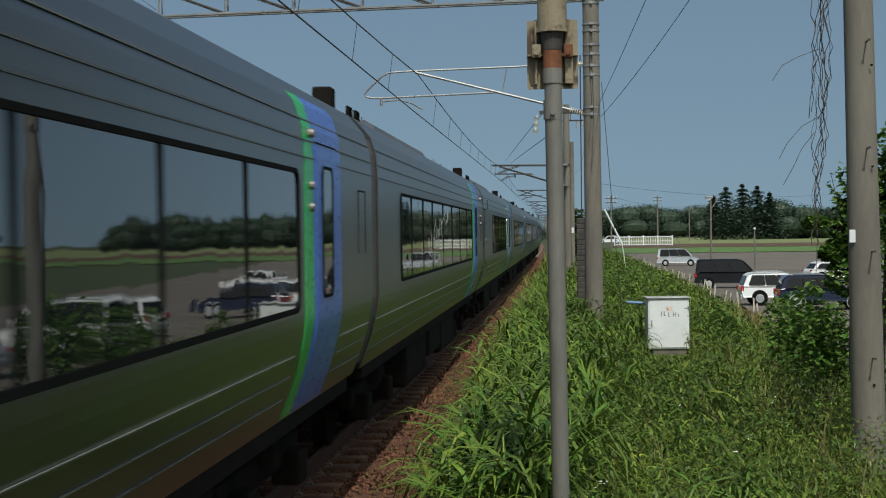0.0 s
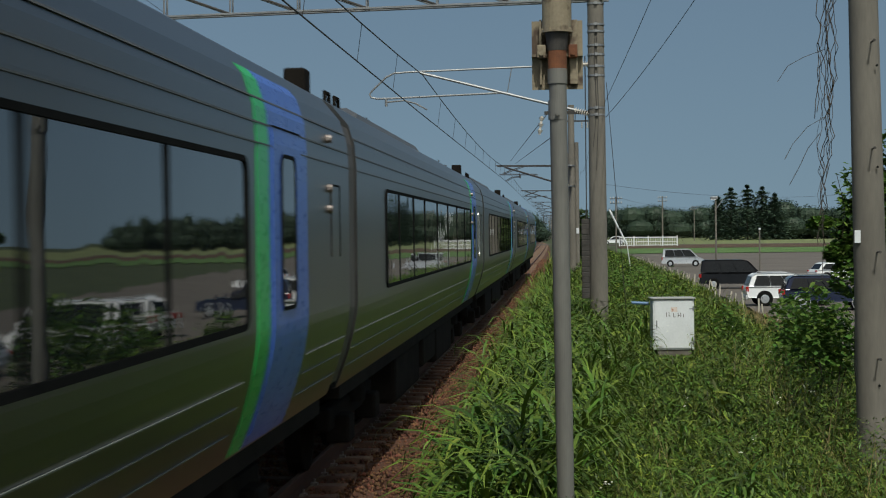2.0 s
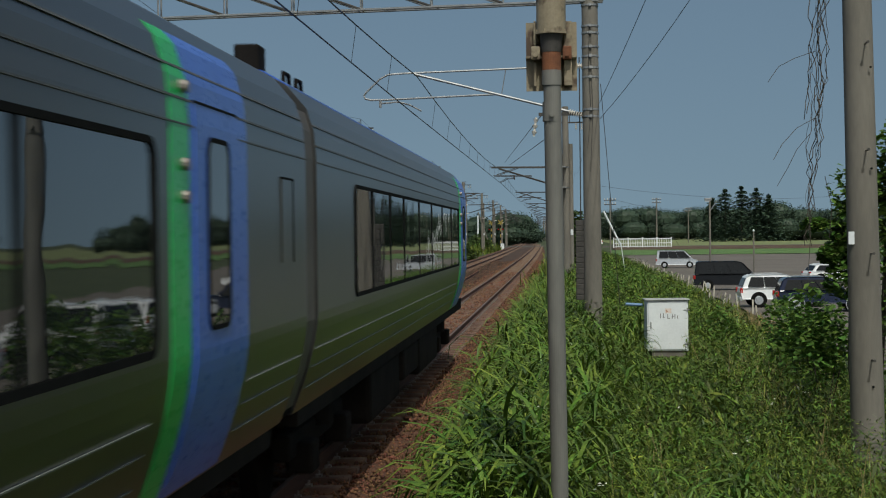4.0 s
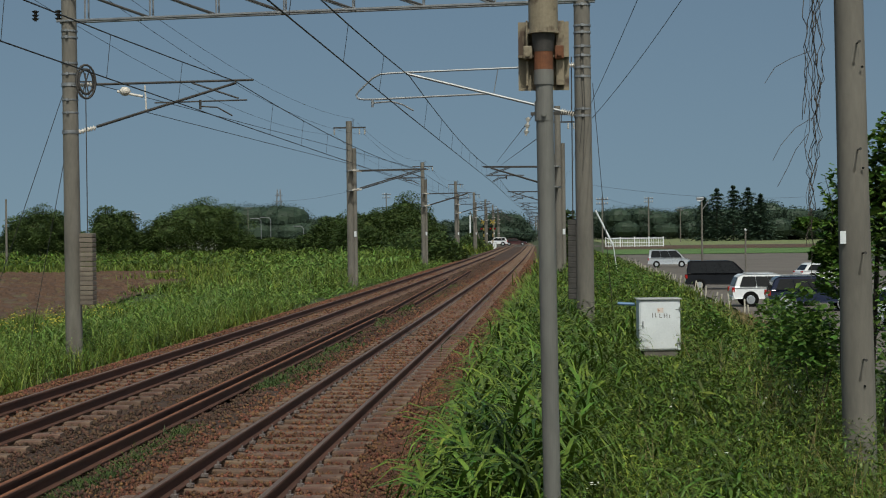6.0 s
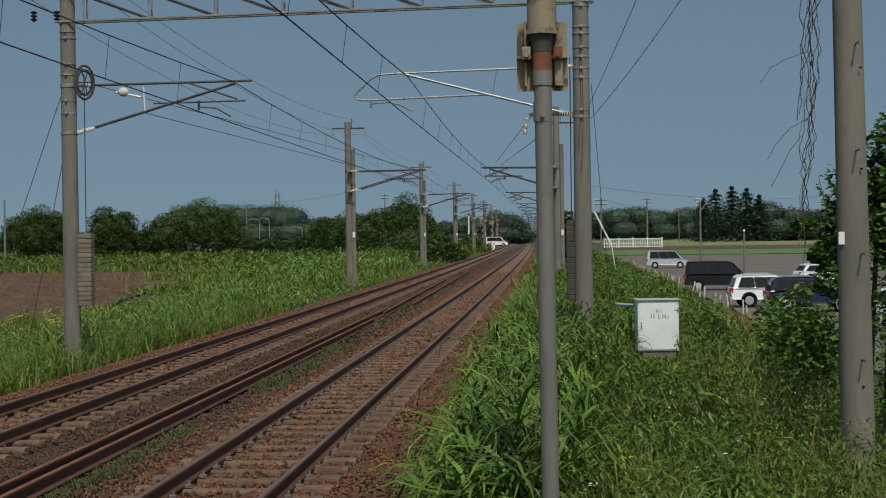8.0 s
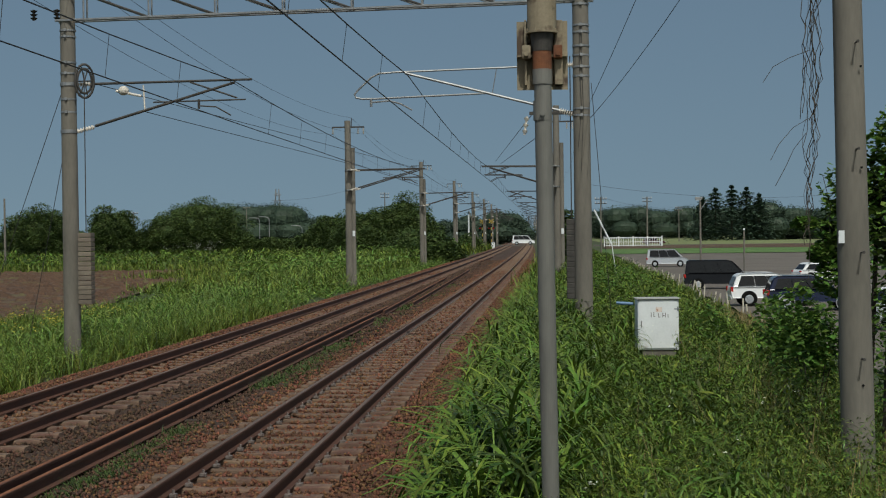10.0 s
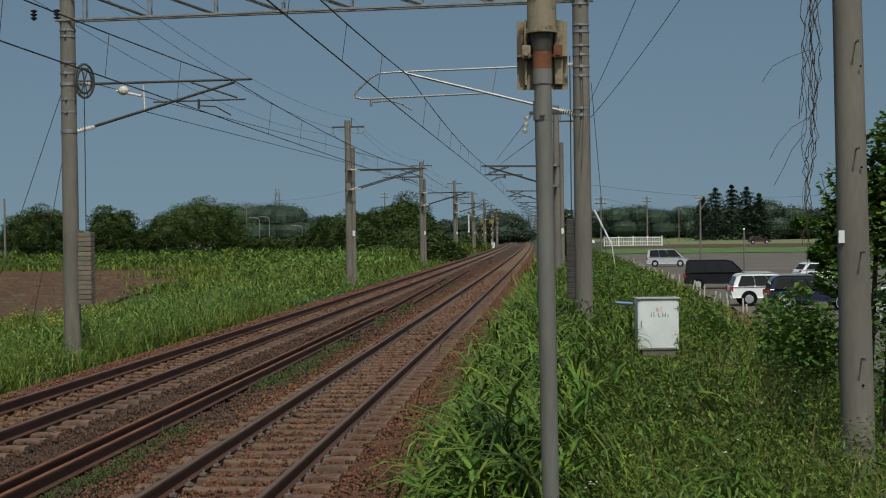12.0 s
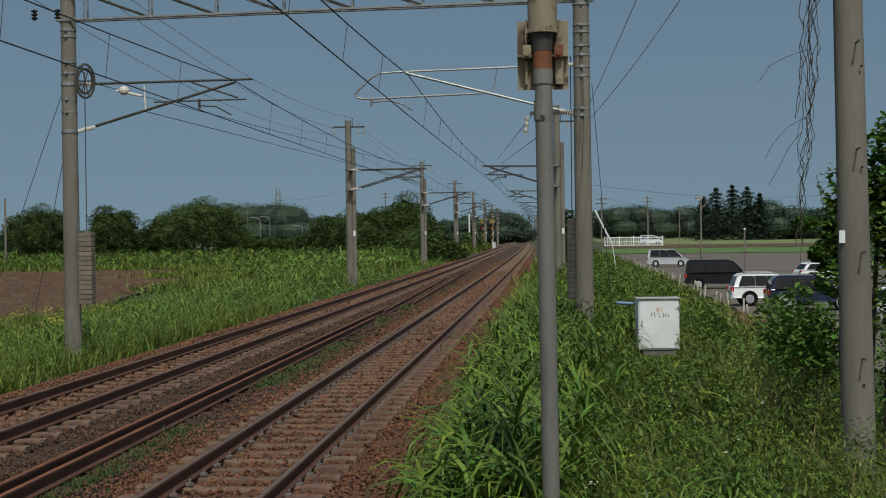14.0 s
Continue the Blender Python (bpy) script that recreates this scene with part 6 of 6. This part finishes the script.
def make_creeper():
    """The leafy creeper behind the near pole and its bare hanging vines."""
    c = thing("creeper_bush", "large-leaved green creeper climbing beside the concrete pole", "bush", pose(3.2, 16.6, 0))
    bm = bmesh.new()
    for k in range(4):
        tube(bm, [(0.1 * k - 0.1, 0, -0.5), (0.16 * k - 0.2, 0.1, 0.9), (0.2 * k - 0.2, 0.1 * k, 2.2), (0.24 * k - 0.2, 0, 3.1)], 0.025, 6)
    part("stem", bm, VINE, c)
    blobs = [((0.25, 0, 2.9), (0.4, 0.4, 0.6)), ((0.36, 0, 2.3), (0.48, 0.45, 0.55)), ((-0.22, 0.1, 2.25), (0.26, 0.3, 0.42)), ((0.5, 0, 1.5), (0.5, 0.4, 0.5)), ((-0.05, 0.1, 2.75), (0.36, 0.4, 0.4)),
             ((0.55, 0, 0.8), (0.5, 0.4, 0.6)), ((1.2, 2.6, 2.0), (0.8, 0.8, 0.9)), ((1.5, 3.2, 1.0), (0.9, 0.9, 0.9)), ((1.0, 1.8, 0.6), (0.7, 0.7, 0.7)), ((0.32, -0.1, 3.3), (0.22, 0.2, 0.35)), ((-0.26, 0, 1.85), (0.24, 0.25, 0.22)), ((-0.58, 0, 2.44), (0.13, 0.1, 0.07)), ((-0.42, 0, 2.12), (0.13, 0.1, 0.1))]
    join("foliage", blob_leaves(blobs, 470, 0.068), mat_creeper, "", "", c)
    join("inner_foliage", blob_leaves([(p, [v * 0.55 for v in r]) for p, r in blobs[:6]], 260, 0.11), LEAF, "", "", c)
    for i, (px, y, z, r) in enumerate(((405, 24, 0.2, 0.42), (432, 22, 0.35, 0.42), (396, 27, 0.0, 0.42), (458, 20, 0.5, 0.38), (285, 29, -0.2, 0.32), (88, 52, 0.0, 0.9), (115, 58, -0.1, 1.0), (140, 66, -0.3, 1.0), (105, 70, 0.0, 1.1), (160, 58, -0.5, 0.8))):
        b = thing("low_bush", "low dark green leafy bush on the slope", "bush", pose(at(px, y), y, z - 0.2), group="bushes on the slope")
        bm = bmesh.new()
        for k in range(5):
            a = k * 1.3
            rod(bm, (0, 0, -0.5), (r * 0.6 * math.cos(a), r * 0.6 * math.sin(a), r * 1.2), 0.015, 0.006, 5)
        part("stem", bm, VINE, b)
        blobs = [((r * 0.5 * math.cos(k * 1.3), r * 0.5 * math.sin(k * 1.3), 0.5 + 0.25 * (k % 3)), (r * 0.7, r * 0.7, 0.42)) for k in range(5)]
        join("foliage", blob_leaves(blobs, 220, 0.085), mat_creeper, "", "", b)
    v = thing("hanging_vine", "bare tangled brown vine hanging from above", "vine", pose(2.5, 15.2, 0))
    VINES.append(v)
    rng = random.Random(21)
    for k in range(12):
        x, z = rng.uniform(-0.09, 0.1), 5.2
        pts, drift = [], rng.uniform(-0.05, 0.03)
        low = rng.choice((2.2, 2.5, 2.9, 3.4))
        while z > low:
            pts.append((x + (5.2 - z) * -0.03, rng.uniform(-0.05, 0.05), z))
            x += rng.uniform(-0.035, 0.035) + (-x * 0.15) + drift * 0.2
            z -= rng.uniform(0.05, 0.11)
        bm = bmesh.new()
        tube(bm, pts, rng.uniform(0.002, 0.0048), 5)
        part("strand", bm, VINE, v)
    for pts in ([(-0.05, 0, 4.1), (-0.25, 0, 4.03), (-0.4, 0, 3.95), (-0.5, 0, 3.8)], [(-0.06, 0, 3.45), (-0.22, 0, 3.36), (-0.36, 0, 3.2), (-0.44, 0, 3.05)],
                [(-0.1, 0, 3.3), (-0.22, 0, 3.15), (-0.3, 0, 2.98), (-0.4, 0, 2.8)], [(-0.1, 0, 2.7), (-0.08, 0, 2.3), (-0.1, 0, 1.9)], [(0.05, 0, 2.9), (0.12, 0, 2.6), (0.1, 0, 2.3)]):
        bm = bmesh.new()
        tube(bm, pts, 0.003, 5)
        part("side_twig", bm, VINE, v)


mat_creeper = leaf_mat("creeper_leaf", (0.055, 0.11, 0.018), (0.135, 0.225, 0.042), 0.5, 0.3)
make_bank_plants()
make_reed_clumps()
make_line_side_plants()
make_trees()
make_creeper()

# ---- cars ----
def side_shape(kind):
    """Side outlines (length along x, height): lower body and glasshouse."""
    if kind == "van":
        return 4.55, 1.72, 1.95, [(-2.25, 0.35), (-2.28, 0.95), (-2.2, 1.05), (1.55, 1.05), (2.2, 0.85), (2.28, 0.55), (2.2, 0.32)], [(-2.22, 1.03), (-2.1, 1.85), (-1.95, 1.93), (0.55, 1.93), (0.9, 1.85), (1.7, 1.03)]
    if kind == "suv":
        return 4.55, 1.8, 1.68, [(-2.2, 0.42), (-2.27, 0.75), (-2.2, 1.0), (1.0, 1.0), (2.1, 0.92), (2.27, 0.7), (2.2, 0.4)], [(-2.18, 0.98), (-1.95, 1.55), (-1.75, 1.66), (0.0, 1.68), (0.3, 1.62), (1.05, 0.98)]
    return 4.4, 1.7, 1.45, [(-2.1, 0.3), (-2.2, 0.7), (-2.1, 0.88), (1.0, 0.88), (2.0, 0.75), (2.2, 0.55), (2.12, 0.28)], [(-2.0, 0.86), (-1.6, 1.35), (-1.3, 1.44), (-0.1, 1.45), (0.15, 1.4), (0.95, 0.86)]


def loft(bm, outline, half, inset):
    """A side outline given width, its upper part drawn in by inset."""
    top = max(z for _, z in outline)
    low = min(z for _, z in outline)

    def ring(s, k):
        return [bm.verts.new((x, s * (half - k - inset * (z - low) / (top - low)), z)) for x, z in outline]
    rings = [ring(-1, 0.06), ring(-1, 0.0), ring(1, 0.0), ring(1, 0.06)]
    cx, cz = sum(x for x, _ in outline) / len(outline), sum(z for _, z in outline) / len(outline)
    for r in (rings[0], rings[3]):
        for v in r:
            v.co.x, v.co.z = cx + (v.co.x - cx) * 0.97, cz + (v.co.z - cz) * 0.95
    n = len(outline)
    for r, s in zip(rings, rings[1:]):
        for i in range(n):
            bm.faces.new((r[i], r[(i + 1) % n], s[(i + 1) % n], s[i]))
    bm.faces.new(rings[0])
    bm.faces.new(rings[-1][::-1])
    bmesh.ops.recalc_face_normals(bm, faces=bm.faces[:])


def make_car(kind, paint, m, label, group="", flare=None):
    length, width, height, low, cabin = side_shape(kind)
    half = width / 2
    c = thing("parked_car" if group != "cars on the road" else "moving_car", label, "car", m, group=group)
    bm = bmesh.new()
    loft(bm, low, half, 0.04)
    bmesh.ops.bevel(bm, geom=bm.edges[:], offset=0.035, segments=2, affect="EDGES", profile=0.5)
    part("body", bm, paint, c, smooth=False)
    bm = bmesh.new()
    loft(bm, cabin, half - 0.03, 0.17)
    bmesh.ops.bevel(bm, geom=bm.edges[:], offset=0.03, segments=2, affect="EDGES", profile=0.5)
    part("cabin", bm, paint, c)
    base, top = cabin[0][1] + 0.07, height - 0.13
    xs0, xs1 = cabin[0][0] + 0.25, cabin[-1][0] - 0.25
    rear_top, front_top = cabin[1][0] + 0.22, cabin[-2][0] - 0.12
    cuts = (0.0, 0.33, 0.64, 1.0) if kind != "sedan" else (0.0, 0.5, 1.0)
    for s in (-1, 1):
        for a, b in zip(cuts, cuts[1:]):
            bm = bmesh.new()
            def pt(f, z):
                k = (z - base) / (top - base)
                x = (xs0 + (xs1 - xs0) * f) * (1 - k) + (rear_top + (front_top - rear_top) * f) * k
                kk = (z - cabin[0][1]) / (height - cabin[0][1])
                return x, half - 0.03 - 0.17 * kk + 0.008
            g = 0.022 / (xs1 - xs0)
            quad = []
            for f, z in ((a + g, base), (b - g, base), (b - g, top), (a + g, top)):
                x, y = pt(f, z)
                quad.append(bm.verts.new((x, s * y, z)))
            inner = [bm.verts.new((v.co.x, v.co.y - s * 0.03, v.co.z)) for v in quad]
            bm.faces.new(quad)
            bm.faces.new(inner[::-1])
            for i in range(4):
                bm.faces.new((quad[i], quad[(i + 1) % 4], inner[(i + 1) % 4], inner[i]))
            bmesh.ops.recalc_face_normals(bm, faces=bm.faces[:])
            part("side_window", bm, GLASS_CAR, c)
    for (xa, za), (xb, zb), name in (((cabin[-1][0], cabin[-1][1]), (cabin[-2][0], cabin[-2][1]), "windscreen"), ((cabin[0][0], cabin[0][1]), (cabin[1][0], cabin[1][1]), "rear_window")):
        bm = bmesh.new()
        off = 0.012 if name == "windscreen" else -0.012
        a, b = Vector((xa, 0, za)).lerp(Vector((xb, 0, zb)), 0.12), Vector((xa, 0, za)).lerp(Vector((xb, 0, zb)), 0.9)
        vs = [bm.verts.new((p.x + off, s * w, p.z + 0.012)) for p, w, s in ((a, half - 0.15, -1), (a, half - 0.15, 1), (b, half - 0.27, 1), (b, half - 0.27, -1))]
        back = [bm.verts.new((v.co.x - off * 3, v.co.y, v.co.z - 0.03)) for v in vs]
        bm.faces.new(vs)
        bm.faces.new(back[::-1])
        for i in range(4):
            bm.faces.new((vs[i], vs[(i + 1) % 4], back[(i + 1) % 4], back[i]))
        bmesh.ops.recalc_face_normals(bm, faces=bm.faces[:])
        part(name, bm, GLASS_CAR, c)
    r = 0.33 if kind != "suv" else 0.37
    for x in (-1.35, 1.38):
        for s in (-1, 1):
            y = s * (half - 0.11)
            bm = bmesh.new()
            rod(bm, (x, s * (half - 0.16), r + 0.02), (x, s * (half + 0.004), r + 0.02), r + 0.04, r + 0.04, 20)
            part("wheel_arch", bm, flare or RUBBER, c)
            bm = bmesh.new()
            rod(bm, (x, y - 0.1, r), (x, y + 0.125 if s > 0 else y + 0.1, r), r, r, 22)
            rod(bm, (x, y - 0.125 if s < 0 else y - 0.1, r), (x, y + 0.1, r), r, r, 22)
            tyre = part("wheel", bm, RUBBER, c)
            bm = bmesh.new()
            rod(bm, (x, s * (half + 0.012), r), (x, s * (half + 0.022), r), r * 0.62, r * 0.55, 16)
            part("rim", bm, CAR_SILVER, tyre)
    for s in (-1, 1):
        bm = bmesh.new()
        box(bm, 2.12, 2.25, s * (half - 0.3) - 0.18, s * (half - 0.3) + 0.18, low[4][1] - 0.2, low[4][1] - 0.04, 0.02)
        part("headlight", bm, LAMP_CLEAR, c)
        bm = bmesh.new()
        box(bm, low[1][0] - 0.015, low[1][0] + 0.12, s * (half - 0.15) - 0.1, s * (half - 0.15) + 0.1, 0.75, 1.0 if kind != "sedan" else 0.85, 0.015)
        part("tail_light", bm, LAMP_RED, c)
        bm = bmesh.new()
        box(bm, cabin[-1][0] - 0.35, cabin[-1][0] - 0.2, s * (half + 0.1) - 0.1, s * (half + 0.1) + 0.1, base, base + 0.16, 0.03)
        part("mirror", bm, paint, c)
    bm = bmesh.new()
    box(bm, -2.3, -2.1, -half + 0.1, half - 0.1, 0.35, 0.55, 0.03)
    part("rear_bumper", bm, paint, c)
    bm = bmesh.new()
    box(bm, 2.1, 2.3, -half + 0.1, half - 0.1, 0.3, 0.52, 0.03)
    part("front_bumper", bm, paint, c)
    if kind == "suv":
        for s in (-0.55, 0.55):
            bm = bmesh.new()
            tube(bm, [(-1.6, s, 1.64), (-1.5, s, 1.72), (-0.2, s, 1.73), (0, s, 1.66)], 0.018, 6)
            part("roof_rail", bm, GALV, c)
    return c


LOT = -1.5
make_car("van", CAR_SILVER, pose(12.25, 172, LOT, 0, 0, -3), "silver minivan parked on the gravel lot", "parked cars")
make_car("van", CAR_BLACK, pose(10.85, 105, LOT, 0, 0, -3), "black minivan parked on the gravel lot", "parked cars")
make_car("suv", CAR_WHITE, pose(11.15, 81, LOT, 0, 0, 2), "white estate car with roof rails on the lot", "parked cars")
make_car("suv", CAR_NAVY, pose(12.35, 76, LOT, 0, 0, -1), "dark blue off-road car with pale wheel flares", "parked cars", CAR_SILVER)
make_car("sedan", CAR_WHITE, pose(at(475, 118), 118, LOT, 0, 0, 15), "white saloon car parked further out", "parked cars")
make_car("van", CAR_WHITE, pose(13.5, 52, LOT, 0, 0, 15), "white minivan parked on the gravel lot", "parked cars")
make_car("sedan", CAR_SILVER, pose(15.0, 44, LOT, 0, 0, 8), "silver saloon car parked on the gravel lot", "parked cars")
make_car("suv", CAR_WHITE, pose(14.5, 61, LOT, 0, 0, 20), "white off-road car parked on the gravel lot", "parked cars")
make_car("sedan", CAR_WHITE, pose(14.0, 36.5, LOT, 0, 0, 10), "white saloon car parked on the gravel lot", "parked cars")
WHITE_SUV = make_car("suv", CAR_WHITE, pose(0, 0, 0), "white off-road car driving over the level crossing", "cars on the road")
RED_CAR = make_car("sedan", CAR_RED, pose(0, 0, 0), "dark red saloon car driving along the road", "cars on the road")
WHITE_VAN = make_car("van", CAR_WHITE, pose(0, 0, 0), "white van driving along the road", "cars on the road")


# ---- what moves ----
def motions():
    times = [0.5 * i for i in range(29)]
    for i, c in enumerate(CARRIAGES):
        rows = []
        for t in times:
            y = GAP_AT_START + CAR * (i - 2) - SPEED * t
            ya, yb = y, y + CAR
            xa, xb = NEAR_X + bend(max(ya, 0)), NEAR_X + bend(max(yb, 0))
            rows.append((t, pose(xa, y, 0, 0, 0, -math.degrees(math.atan2(xb - xa, CAR)))))
        walk(c, rows)

    # reeds and vine in the wind, stronger while the train passes
    for i, (ob, x, y, z) in enumerate(REED_CLUMPS):
        rows = []
        for k in range(36):
            t = min(0.4 * k, 14.0)
            a = 4.5 if t < 5.5 else 2.2
            rows.append((t, pose(x, y, z, a * math.sin(3.1 * t + i), a * math.sin(2.3 * t + 1.7 * i) - (2 if t < 5 else 0), 0)))
        walk(ob, rows)
    for v in VINES:
        hang = pose(2.5, 15.2, 5.2)
        walk(v, [(min(0.7 * k, 14.0), hang @ pose(0, 0, 0, 0, 0.9 * math.sin(1.3 * k) + 0.4 * math.sin(0.37 * k), 0) @ pose(0, 0, -5.2)) for k in range(21)])
    # the crossing road's traffic: (seconds, offset from the line's vanishing point)
    road = ((WHITE_SUV, 180, ROAD_Y - 1.6, ((0, 78), (3.2, 78), (4.0, 48), (4.6, -8), (5.3, -75.5), (5.5, -85), (5.7, -96), (5.9, -102), (6.1, -110), (6.5, -117), (7.0, -128), (8.5, -190), (14, -480))),
            (RED_CAR, 0, ROAD_Y + 1.6, ((0, -240), (4.0, -240), (5.3, -110), (5.9, -77), (6.1, -67), (6.3, -63), (6.5, -54), (6.8, -46), (7.1, -36), (8.2, 12), (9.2, 95), (10.3, 203), (10.6, 228), (11.0, 265), (11.4, 307), (12.0, 362), (12.5, 412), (14, 565))),
            (WHITE_VAN, 0, ROAD_Y + 1.6, ((0, -420), (5.0, -420), (6.8, -114), (7.5, -107), (8.0, -103), (10.3, -43), (11.4, 15), (12.5, 77), (13.0, 100), (13.5, 133), (14, 169))))
    for ob, turn, y, rows in road:
        keyed = []
        for t, px in rows:
            x = at(px, y)
            rel = x - bend(ROAD_Y)
            z = -0.03 if -13 < rel < 1 else lerp(rel, ((-60, -0.75), (-12, -0.05), (3, -0.05), (16, -0.3), (300, -0.3)))
            keyed.append((t, pose(x, y, z + 0.005, 0, 0, turn)))
        walk(ob, keyed)


motions()
